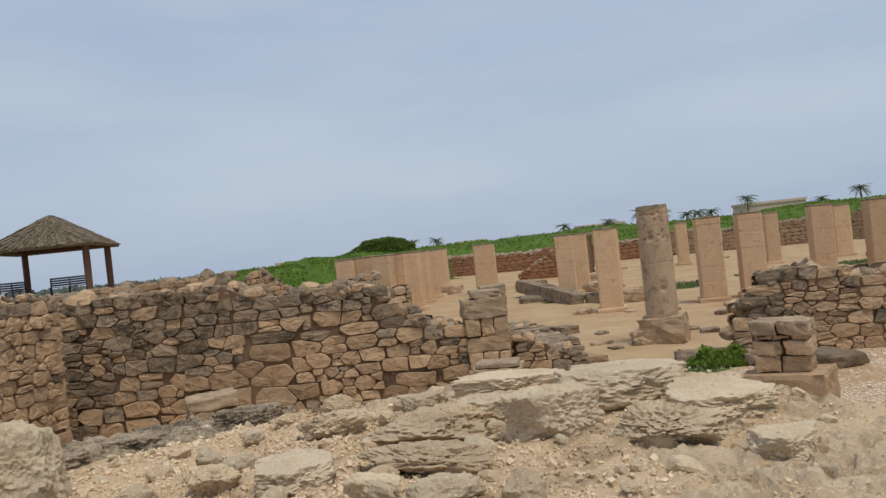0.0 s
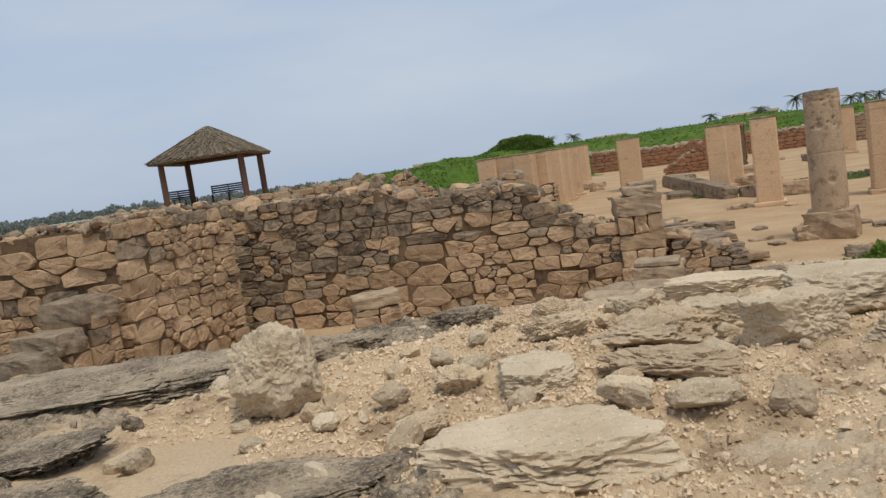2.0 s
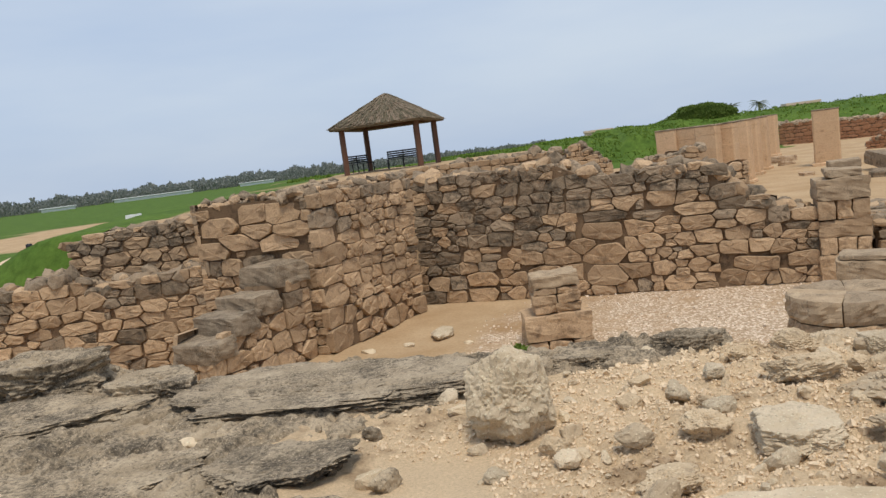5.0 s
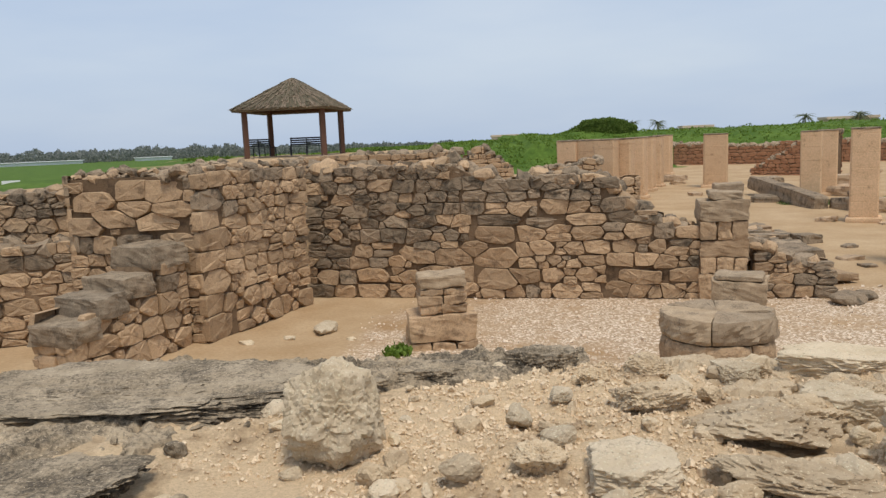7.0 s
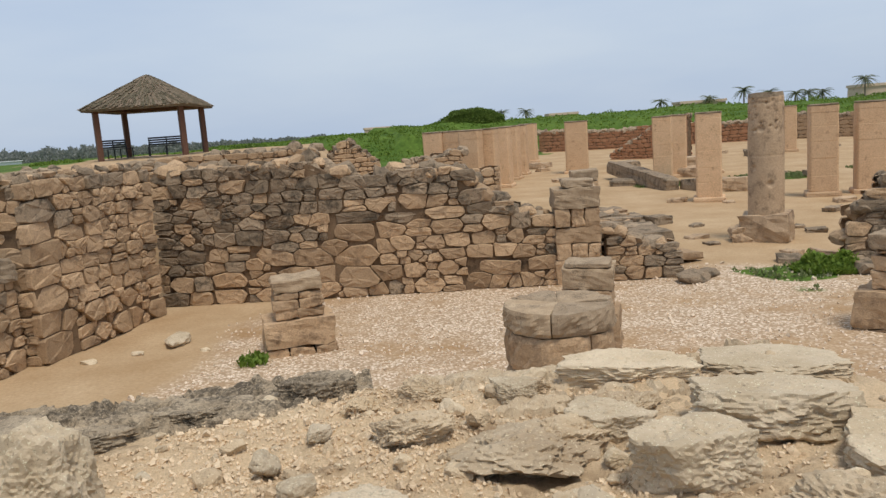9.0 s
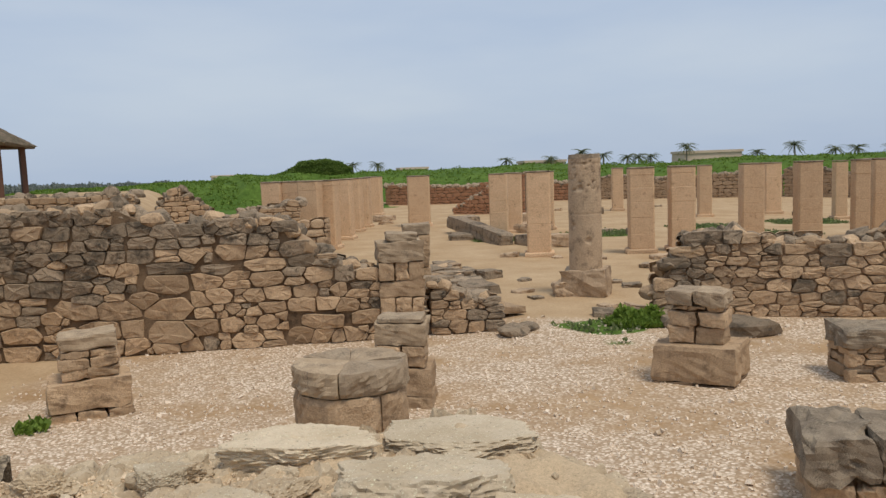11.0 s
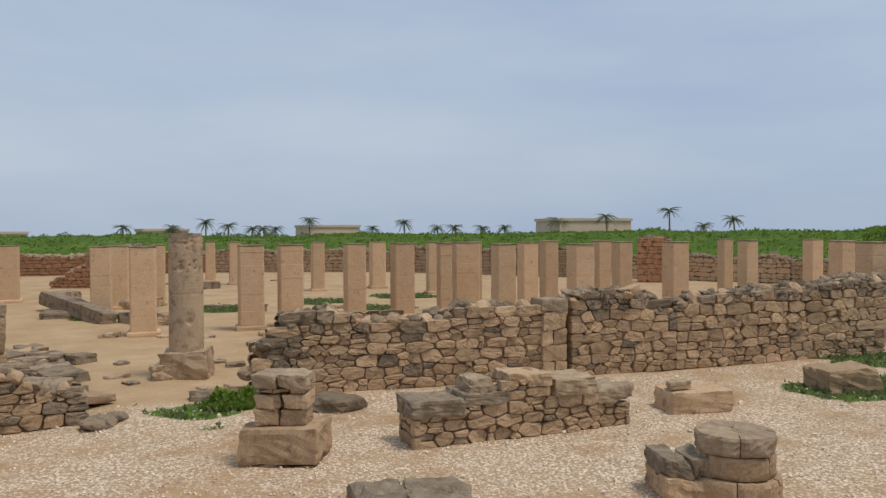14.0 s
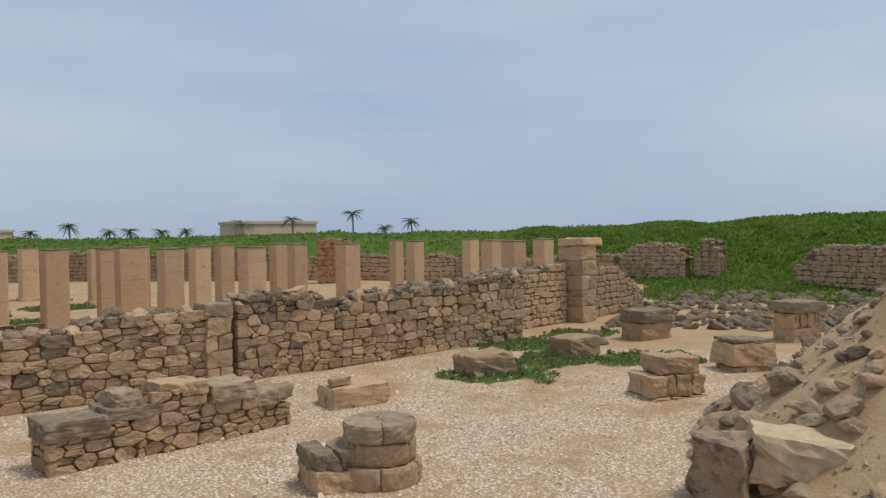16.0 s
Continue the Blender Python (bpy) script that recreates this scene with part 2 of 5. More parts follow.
def face_stone(seed, material):
    """One pillow-faced stone of a rubble wall: unit outline in x and z, face towards -y."""
    r = random.Random(seed)
    n, verts, faces = 10, [], []
    power = r.uniform(4.0, 11.0)
    ring = []
    for k in range(n):
        a = 2 * math.pi * (k + r.uniform(-0.25, 0.25)) / n
        c, s = math.cos(a), math.sin(a)
        q = (abs(c) ** power + abs(s) ** power) ** (-1 / power)
        q *= 0.5 * r.uniform(0.93, 1.05)
        ring.append((c * q, s * q))
    tilt = (r.uniform(-0.25, 0.25), r.uniform(-0.3, 0.2))
    for depth, inset in ((0.6, 0.97), (-0.35, 1.0), (-0.82, 0.94), (-1.0, 0.8)):
        for x, z in ring:
            verts.append((x * inset, depth + (tilt[0] * x + tilt[1] * z) * (depth < 0) + r.uniform(-0.08, 0.08) * (depth < 0), z * inset))
    verts.append((0, -1.05 + r.uniform(-0.1, 0.1), 0))
    for k in range(n):
        j = (k + 1) % n
        for b in range(3):
            faces.append((b * n + k, b * n + j, b * n + n + j, b * n + n + k))
        faces.append((3 * n + k, 3 * n + j, 4 * n))
    return verts, faces, from_lists("stone", verts, faces, material, False)


def rock_shape(seed, cuts=13, sub=3, rough=0.10, freq=2.2, flat=0.0, faces=()):
    """A broken rock: a ball cut by planes, with worn edges and a pitted skin; about one unit wide."""
    r = random.Random(seed)
    planes = []
    for _ in range(cuts):
        v = Vector((r.gauss(0, 1), r.gauss(0, 1), r.gauss(0, 1))).normalized()
        planes.append((v, r.uniform(0.34, 0.5)))
    if flat:
        planes += [(Vector((0, 0, 1)), flat), (Vector((0, 0, -1)), flat)]
    planes += [(Vector(v).normalized(), dist) for v, dist in faces]
    bm = bmesh.new()
    bmesh.ops.create_icosphere(bm, subdivisions=sub, radius=1)
    off = Vector((r.uniform(-50, 50), r.uniform(-50, 50), r.uniform(-50, 50)))
    for v in bm.verts:
        d = v.co.normalized()
        q = 0.62
        for nrm, dist in planes:
            f = nrm.dot(d)
            if f > 1e-3:
                q = min(q, dist / f)
        p = d * q
        p += d * rough * (fbm(d * freq + off) * 0.5 + 0.24 * fbm(d * freq * 4 + off, 3) + (0.2 * fbm(d * freq * 9 + off, 3) - 0.5 * max(0, noise.noise(d * freq * 5 + off) - 0.2) if sub > 3 else 0))
        v.co = p
    return bm


def rock_mesh(seed, material, **kw):
    bm = rock_shape(seed, **kw)
    me = bpy.data.meshes.new("rock")
    bm.to_mesh(me)
    bm.free()
    me.materials.append(material)
    me.polygons.foreach_set("use_smooth", [False] * len(me.polygons))
    return me


def block_mesh(w, d, h, seed, material, rough=0.02, cuts=6, power=30.0, taper=0.0):
    """A hewn block with worn edges, standing on z = 0, centred in x and y."""
    r = random.Random(seed)
    bm = bmesh.new()
    bmesh.ops.create_cube(bm, size=2)
    bmesh.ops.subdivide_edges(bm, edges=bm.edges[:], cuts=cuts, use_grid_fill=True)
    off = Vector((r.uniform(-50, 50), r.uniform(-50, 50), r.uniform(-50, 50)))
    lean = (r.uniform(-1, 1), r.uniform(-1, 1), r.uniform(-1, 1))
    for v in bm.verts:
        c = v.co.copy()
        q = (abs(c.x) ** power + abs(c.y) ** power + abs(c.z) ** power) ** (-1 / power)
        c *= q
        wide = 1 - taper * (c.z * 0.5 + 0.5)
        p = Vector((c.x * w / 2 * wide, c.y * d / 2 * wide, (c.z + 1) * h / 2))
        k = fbm(p * 5 + off) * rough + fbm(p * 17 + off, 3) * rough * 0.4
        p += Vector((c.x, c.y, c.z * 0.7)) * k
        p.x += lean[0] * 0.3 * rough * c.z
        p.z += lean[1] * rough * c.x * 0.6
        v.co = p
    me = bpy.data.meshes.new("block")
    bm.to_mesh(me)
    bm.free()
    me.materials.append(material)
    me.polygons.foreach_set("use_smooth", [rough < 0.005 and power < 30] * len(me.polygons))
    return me


STONES = {m.name: [face_stone(100 + k, m) for k in range(22)] for m in (TAN, GREY, RED)}
ROCKS = {m.name: [rock_mesh(300 + k, m, sub=2, flat=0.3 if k % 2 else 0) for k in range(14)] for m in (TAN, GREY, PALE, BROWN)}


def smooth(a, b, x):
    t = min(1, max(0, (x - a) / (b - a)))
    return t * t * (3 - 2 * t)


def profile_of(points):
    """Height along a wall from (distance, height) pairs."""
    us, hs = [p[0] for p in points], [p[1] for p in points]
    return lambda u: float(np.interp(u, us, hs))


def wall_cells(length, top, seed, tall, wide, big=0.12):
    """Rubble courses: cells (u, v, width, height) under the height line."""
    r = random.Random(seed)
    cells, v, peak = [], 0.0, max(top(length * k / 40) for k in range(41))
    while v < peak:
        h = r.uniform(*tall)
        if v == 0:
            h *= 1.15
        u = -r.uniform(0, 0.1)
        while u < length - 0.04:
            w = r.uniform(*wide) * (1.7 if r.random() < big else 1)
            if length - (u + w) < 0.1:
                w = length - u
            u0, w0 = max(u, 0), w - max(0, -u)
            lift = 0.035 * noise.noise(Vector((u * 1.3, v * 0.7, seed)))
            c = u0 + w0 / 2
            if v + h * 0.55 < top(c) and w0 > 0.05:
                if h > tall[0] * 1.25 and w0 < wide[1] * 0.75 and r.random() < 0.38:
                    k = r.uniform(0.38, 0.62)
                    cells += [(u0, v + lift, w0, h * k), (u0, v + lift + h * k, w0, h * (1 - k))]
                elif w0 > 0.26 and r.random() < 0.42:
                    k = r.uniform(0.16, 0.3)
                    cells += [(u0, v + lift, w0 * (1 - k), h), (u0 + w0 * (1 - k), v + lift, w0 * k, h * 0.55),
                              (u0 + w0 * (1 - k), v + lift + h * 0.55, w0 * k, h * 0.45)]
                else:
                    cells.append((u0, v + lift, w0, h))
            u += w
        v += h
    return cells


def core_mesh(name, length, thick, top, inset, z0=0.0):
    n = max(2, int(length / 0.12))
    verts, faces = [], []
    for k in range(n + 1):
        u = inset + (length - 2 * inset) * k / n
        h = max(0.05, top(u) - 0.06)
        verts += [(u, inset, z0), (u, thick - inset, z0), (u, thick - inset, h), (u, inset, h)]
    for k in range(n):
        a, b = 4 * k, 4 * k + 4
        faces += [(a, b, b + 3, a + 3), (b + 1, a + 1, a + 2, b + 2), (a + 3, b + 3, b + 2, a + 2), (a + 1, b + 1, b, a)]
    faces += [(0, 3, 2, 1), (4 * n, 4 * n + 1, 4 * n + 2, 4 * n + 3)]
    return from_lists(name, verts, faces, MORTAR)


def joined(name, parent, pieces, material, label=""):
    """Many small pieces as one mesh of kind stuff."""
    verts, faces = [], []
    for (pv, pf), m in pieces:
        o = len(verts)
        verts += [tuple(m @ Vector(p)) for p in pv]
        faces += [tuple(i + o for i in f) for f in pf]
    ob = part(name, from_lists(name, verts, faces, material, False), material, parent, label)
    return tagged(ob, kind="stuff")


def clip(poly, a, b, c):
    """The part of a polygon where a*x + b*y <= c."""
    out = []
    for k, p in enumerate(poly):
        q = poly[k - 1]
        dp, dq = a * p[0] + b * p[1] - c, a * q[0] + b * q[1] - c
        if (dp > 0) != (dq > 0):
            t = dq / (dq - dp)
            out.append((q[0] + (p[0] - q[0]) * t, q[1] + (p[1] - q[1]) * t))
        if dp <= 0:
            out.append(p)
    return out


def polygon_stone(poly, bulge, gap, r, material):
    """A hewn stone with the given outline (x, z), its rough broken face towards -y."""
    cx, cz = sum(p[0] for p in poly) / len(poly), sum(p[1] for p in poly) / len(poly)
    size = min(max(p[0] for p in poly) - min(p[0] for p in poly), max(p[1] for p in poly) - min(p[1] for p in poly))
    ring = []
    for k, p in enumerate(poly):
        q, s = poly[k - 1], poly[(k + 1) % len(poly)]
        for t in (q, s):
            e = r.uniform(0.05, 0.2)
            ring.append((p[0] + (t[0] - p[0]) * e + r.uniform(-0.006, 0.006), p[1] + (t[1] - p[1]) * e + r.uniform(-0.006, 0.006)))
    k0 = max(0.7, 1 - gap / max(size, 0.05))
    tx, tz = r.uniform(-0.16, 0.16), r.uniform(-0.16, 0.14)
    n, verts, faces = len(ring), [], []
    step = min(0.14, 0.008 / max(size, 0.05))
    for depth, inset, rag in ((0.06, 1.0, 0), (-0.72 * bulge, 1.0, 0.004), (-bulge, 1 - step, 0.005), (-1.06 * bulge, 0.52, 0.009)):
        for x, z in ring:
            dx, dz = (x - cx) * k0 * inset, (z - cz) * k0 * inset
            push = (tx * dx + tz * dz + r.uniform(-rag, rag)) if depth < 0 else 0
            verts.append((dx, depth + push, dz))
    verts.append((0, -1.06 * bulge + r.uniform(-0.008, 0.008), 0))
    for k in range(n):
        j = (k + 1) % n
        for b in range(3):
            faces.append((b * n + k, b * n + j, b * n + n + j, b * n + n + k))
        faces.append((3 * n + k, 3 * n + j, 4 * n))
    return (cx, cz), from_lists("stone", verts, faces, material)


def lay_rubble(w, cells, length, top, dark, tone, bulge, r, wild=1.0):
    """Fit irregular stones together over the face: each takes the ground nearest to its own middle."""
    tall = 2.1
    sites = []
    for u, v, cw, ch in cells:
        sites.append((min(length - 0.03, max(0.03, u + cw / 2 + wild * r.uniform(-0.04, 0.04))), (v + ch / 2 + wild * r.uniform(-0.024, 0.024)) * tall, (cw * ch * tall) * 0.17))
    for i, (x, z, wt) in enumerate(sites):
        reach = 0.65
        poly = [(max(0, x - reach), max(0, z - reach)), (min(length, x + reach), max(0, z - reach)), (min(length, x + reach), z + reach), (max(0, x - reach), z + reach)]
        poly = clip(poly, 0, 1, (top(x) + 0.03) * tall)
        u, v, cw, ch = cells[i]
        for a, b, c in ((1, 0, u + cw), (-1, 0, -u), (0, 1, (v + ch) * tall), (0, -1, -v * tall)):
            sway = wild * r.uniform(-0.16, 0.16)
            a2, b2 = (a, sway * 0.6) if a else (sway, b)
            mid = a2 * (u + cw / 2) + b2 * (v + ch / 2) * tall
            half = (cw / 2 if a else ch / 2 * tall) + r.uniform(0.01, 0.022 + 0.03 * wild)
            poly = clip(poly, a2, b2, mid + half)
        for j, (x2, z2, wt2) in enumerate(sites):
            if j != i and abs(x2 - x) < 1.1 and abs(z2 - z) < 1.3:
                a, b = x2 - x, z2 - z
                poly = clip(poly, a, b, (x2 * x2 + z2 * z2 - wt2 - x * x - z * z + wt) / 2)
                if len(poly) < 3:
                    break
        if len(poly) < 3:
            continue
        poly = [(p[0], p[1] / tall) for p in poly]
        area = abs(sum(poly[k - 1][0] * poly[k][1] - poly[k][0] * poly[k - 1][1] for k in range(len(poly)))) / 2
        if area < 0.0012:
            continue
        mat = GREY if r.random() < dark(x, z / tall) else tone
        (cx, cz), me = polygon_stone(poly, bulge * r.uniform(0.55, 1.4), r.uniform(0.002, 0.015), r, mat)
        ob = part("stone", me, mat, w)
        ob.matrix_local = Matrix.Translation((cx, 0.05, cz))


def stone_wall(name, a, b, thick, points, label, seed, tall=(0.11, 0.22), wide=(0.14, 0.42), dark=None, ends=(False, False),
               single=True, caps=True, tone=TAN, z=0.0, bulge=0.045, group="ruined walls", back=True, cap_size=(0.1, 0.24), blocks=(), wild=1.0):
    """A ruined dry-stone wall from a to b, its face to the right hand of that way; points: its height along it."""
    a, b = Vector(a), Vector(b)
    d = b - a
    length = d.length
    top = profile_of(points)
    w = thing(name, pose(a.x, a.y, z, 0, 0, math.degrees(math.atan2(d.y, d.x))), label, "wall", group)
    part("core", core_mesh("core", length, thick, top, 0.045), MORTAR, w, "earth mortar between the stones")
    r = random.Random(seed)
    dark = dark or (lambda u, v: 0.9 if v > top(u) - 0.22 else 0.1)
    loose = []

    def lay(cells, put, one):
        for u, v, cw, ch in cells:
            uc, vc = u + cw / 2, v + ch / 2
            mat = GREY if r.random() < dark(uc, vc) else tone
            verts, faces, me = r.choice(STONES[mat.name])
            gap = r.uniform(-0.004, 0.012)
            m = put(uc, vc) @ Matrix.Rotation(radians(r.uniform(-5, 5)), 4, 'Y') @ Matrix.Diagonal((max(0.04, cw - gap) * r.choice((-1, 1)), bulge * r.uniform(0.75, 1.25), max(0.04, ch - gap), 1))
            if one:
                ob = part("stone", me, mat, w)
                ob.matrix_local = m
            else:
                loose.append(((verts, faces), m))

    cells = wall_cells(length, top, seed, tall, wide)
    for bu, bv, bw, bh in blocks:
        cells = [c for c in cells if not (bu < c[0] + c[2] / 2 < bu + bw and bv < c[1] + c[3] / 2 < bv + bh)]
    cells += list(blocks)
    if single:
        lay_rubble(w, cells, length, top, dark, tone, bulge, r, wild)
    else:
        lay(cells, lambda u, v: Matrix.Translation((u, 0.05, v)), False)
    for end, on in enumerate(ends):
        if on:
            h = top(length * end)
            if end:
                put = lambda u, v: Matrix.Translation((length - 0.05, u, v)) @ Matrix.Rotation(radians(90), 4, 'Z')
            else:
                put = lambda u, v: Matrix.Translation((0.05, thick - u, v)) @ Matrix.Rotation(radians(-90), 4, 'Z')
            lay(wall_cells(thick, lambda u: h, seed + 5 + end, tall, wide), put, single)
    if back:
        lay(wall_cells(length, lambda u: top(length - u), seed + 9, tall, (wide[0] * 1.4, wide[1] * 1.5)),
            lambda u, v: Matrix.Translation((length - u, thick - 0.05, v)) @ Matrix.Rotation(radians(180), 4, 'Z'), False)
    if loose:
        joined("stonework", w, loose, tone)
    if caps:
        heap = []
        u = 0.04
        while u < length:
            y = 0.08
            while y < thick - 0.04:
                s = r.uniform(*cap_size)
                h = top(u) - 0.04 + r.uniform(-0.06, 0.045)
                m = Matrix.Translation((u + r.uniform(-0.05, 0.05), y + s * 0.25, h)) @ Euler((r.uniform(-0.4, 0.4), r.uniform(-0.4, 0.4), r.uniform(0, 6))).to_matrix().to_4x4() @ Matrix.Diagonal((s * r.uniform(1.1, 1.7), s * 1.2, s * r.uniform(0.85, 1.3), 1))
                me = r.choice(ROCKS[(GREY if r.random() < 0.6 else TAN).name])
                if single and y < 0.3:
                    ob = part("cap_stone", me, GREY, w)
                    ob.matrix_local = m
                else:
                    heap.append((me, m))
                y += s * 0.95
            u += r.uniform(0.11, 0.2)
        if heap:
            verts, faces = [], []
            for me, m in heap:
                o = len(verts)
                verts += [tuple(m @ v.co) for v in me.vertices]
                faces += [tuple(i + o for i in p.vertices) for p in me.polygons]
            tagged(part("loose_capping", from_lists("loose_capping", verts, faces, GREY), GREY, w, "loose dark stones along the wall top"), kind="stuff")
    return w


def stacked(name, m, courses, label, category="pedestal", group="pedestals", seed=1, rough=0.02):
    """A pier of hewn courses. Each course: (width, depth, height, number of blocks, material, shift in x)."""
    t = thing(name, m, label, category, group)
    z, r = 0.0, random.Random(seed)
    for w, d, h, n, mat, shift in courses:
        cuts = sorted(r.uniform(0.9, 1.1) * k / n for k in range(1, n))
        edges = [0, *cuts, 1]
        for k in range(n):
            bw = (edges[k + 1] - edges[k]) * w
            x = -w / 2 + edges[k] * w + bw / 2 + shift
            me = block_mesh(bw - 0.012, d * r.uniform(0.95, 1.02), h - 0.008, r.randint(0, 9999), mat, rough * r.uniform(0.8, 1.3))
            ob = part("block", me, mat, t)
            ob.matrix_local = pose(x, r.uniform(-0.012, 0.012), z, 0, 0, r.uniform(-1.5, 1.5))
        z += h
    return t

# ---- ground: one sheet to the horizon ----
HALL = [(14.0, 47.0), (25.0, 41.0), (32.0, 33.0), (36.0, 20.0), (36.5, 12.0), (33.0, 4.0)]


def side_of_hall(x, y):
    """Metres outside the far walls of the columned hall (negative inside)."""
    best = None
    for (ax, ay), (bx, by) in zip(HALL, HALL[1:]):
        dx, dy = bx - ax, by - ay
        t = min(1, max(0, ((x - ax) * dx + (y - ay) * dy) / (dx * dx + dy * dy)))
        d = math.hypot(x - ax - t * dx, y - ay - t * dy)
        s = -1 if (dx * (y - ay) - dy * (x - ax)) < 0 else 1
        if best is None or d < abs(best):
            best = d * s
    return best


def ground_height(x, y):
    p = Vector((x, y, 0))
    h = 0.02 * noise.noise(p * 0.8) + 0.008 * noise.noise(p * 4)
    # raised ruin field behind the high wall, under the shelter
    bank = smooth(11.0, 12.2, y + 0.2 * x) * smooth(1.8, -0.6, x - 0.02 * y) * smooth(-13.5, -9.0, x + 0.18 * (y - 12)) * smooth(50, 44, y)
    h += bank * (1.54 + 0.006 * (y - 12) + 0.06 * noise.noise(p * 0.5))
    # open field sloping down on the far left
    h -= 0.35 * smooth(-8, -20, x) * smooth(60, 20, y)
    # green hills
    hills = 0.0
    lump = 0.6 * noise.noise(p * 0.09) + 0.45 * noise.noise(p * 0.2) + 0.2 * noise.noise(p * 0.55)
    out = side_of_hall(x, y)
    if x > 6:
        hills = max(hills, max(smooth(1, 5, y), smooth(29, 39, x)) * smooth(1.0, 12.0, out) * (2.1 + 0.75 * lump + 0.3 * smooth(26, 45, x) * smooth(26, 8, y)))
    left = smooth(46, 56, y) * smooth(-22, -6, x - 0.1 * (y - 50)) * smooth(120, 70, y)
    hills = max(hills, left * (1.75 + 0.45 * lump))
    dome = math.hypot(x - 12.2, (y - 62) * 0.7)
    hills = max(hills, hills + 0.6 * smooth(4.0, 1.0, dome))
    right = smooth(33, 45, x + 0.25 * abs(y)) * smooth(8, -4, y) * smooth(-90, -60, y)
    hills = max(hills, right * (2.25 + 0.9 * lump))
    far = smooth(75, 200, math.hypot(x, y))
    h = h + hills * (1 - 0.85 * far) - 0.3 * far
    # rubble bank by the courtyard's near corner
    r = math.hypot(x - 9.9, y + 3.4)
    h += min(1.75, max(0.0, 2.75 * (1 - r / 3.3))) * (1 + 0.12 * noise.noise(p * 1.5))
    # made ground on which the visitor stands
    h += 0.32 * smooth(0.6, 0.2, y) * smooth(7, 4, x)
    # slightly higher hall floor
    h += 0.12 * smooth(22, 34, y) * (hills < 0.2) * (bank < 0.2)
    return h


def cover(x, y):
    """Shares of green growth and of shell gravel at a place."""
    p = Vector((x, y, 0))
    out = side_of_hall(x, y)
    g = 0.0
    if x > 6:
        g = max(smooth(1, 5, y), smooth(29, 34, x)) * smooth(0.6, 2.0, out)
    g = max(g, smooth(42, 46, y) * smooth(-26, -10, x) * (x < 14))
    g = max(g, smooth(23, 30, x) * smooth(4, 1, y))
    g = max(g, smooth(-6.5, -8.0, x + 0.12 * (y - 12)) * smooth(8.5, 11, y) * max(0.8 * smooth(26, 20, y), 0.55 + 0.9 * noise.noise(p * 0.13)))
    g = max(g, smooth(60, 80, math.hypot(x, y)))
    for cx, cy, rx in ((6.1, 8.9, 0.75), (13.0, 3.1, 1.1), (14.6, 2.6, 1.0), (15.0, 0.9, 1.1), (16.2, 3.6, 1.2), (18.2, 2.7, 0.9), (24.0, 2.0, 1.4),
                       (13.8, 21.5, 1.4), (17.5, 21.0, 1.6), (21.0, 20.5, 1.5), (10.2, 21.6, 0.9), (24.0, 9.5, 1.5), (17.3, 17.8, 1.2)):
        g = max(g, smooth(rx * 1.1, rx * 0.6, math.hypot(x - cx, y - cy) + 0.5 * noise.noise(p * 1.7)) * 0.8)
    s = smooth(2.0, 2.6, y + 0.3 * x) * smooth(11.4, 9.6, y + 0.55 * max(0, x - 4.5) + 0.6 * noise.noise(p * 0.6)) * smooth(-1.6, -0.3, x - 0.2 * (y - 8) + 0.5 * noise.noise(p * 0.9))
    s *= smooth(17.5, 15.0, x) * smooth(-3.0, 0.5, y + 0.1 * x)
    return g, s


def build_ground():
    rings = [0.0]
    step = 0.12
    while rings[-1] < 3600:
        rings.append(rings[-1] + step)
        step = max(0.12, min(400, rings[-1] * 0.022))
    spokes = 420
    verts, cols, faces = [], [], []
    for r in rings:
        for k in range(spokes):
            a = 2 * math.pi * k / spokes
            x, y = 2.0 + r * math.sin(a), 4.0 + r * math.cos(a)
            verts.append((x, y, ground_height(x, y)))
            g, s = cover(x, y)
            cols += [g, s, 0.0, 1.0]
    for i in range(len(rings) - 1):
        for k in range(spokes):
            j = (k + 1) % spokes
            a, b, c, d = i * spokes + k, i * spokes + j, (i + 1) * spokes + j, (i + 1) * spokes + k
            faces.append((a, b, c, d) if i else (b, c, d))
    me = from_lists("ground", verts, faces, GROUND, True)
    layer = me.color_attributes.new("cover", 'FLOAT_COLOR', 'POINT')
    layer.data.foreach_set("color", cols)
    return tagged(new("ground", me), "pale sand, shell gravel and green growth among ruins", "ground", kind="structure")


build_ground()

# ---- walls round the courtyard ----
def dark_back(u, v):
    if u < 0.75:
        return 0.9 if v > 0.15 else 0.4
    if u < 1.9:
        return 0.95 if v > 0.72 else 0.12
    return 0.85 if v > (1.3 if u < 4 else 0.85) else (0.35 if v > 1.0 else 0.06)


stone_wall("stone_wall", (-1.92, 10.86), (3.25, 9.72), 0.62,
           [(0, 1.82), (0.9, 1.81), (1.5, 1.79), (2.1, 1.87), (2.42, 1.7), (2.8, 1.52), (3.2, 1.6), (3.7, 1.62), (4.1, 1.58), (4.35, 1.28), (4.7, 1.08), (5.05, 0.92), (5.3, 0.88)],
           "high tan rubble wall, grey lichen stones along its broken top", 11, dark=dark_back, cap_size=(0.12, 0.26), tall=(0.12, 0.23), wide=(0.14, 0.44),
           blocks=((2.42, 0.1, 0.62, 0.31), (2.36, 0.42, 0.68, 0.25), (1.3, 0.5, 0.52, 0.2), (1.84, 0.46, 0.5, 0.24), (2.36, 0.98, 0.7, 0.14), (0.66, 0.24, 0.62, 0.2), (3.1, 0.96, 0.46, 0.1), (4.3, 0.2, 0.5, 0.17)))
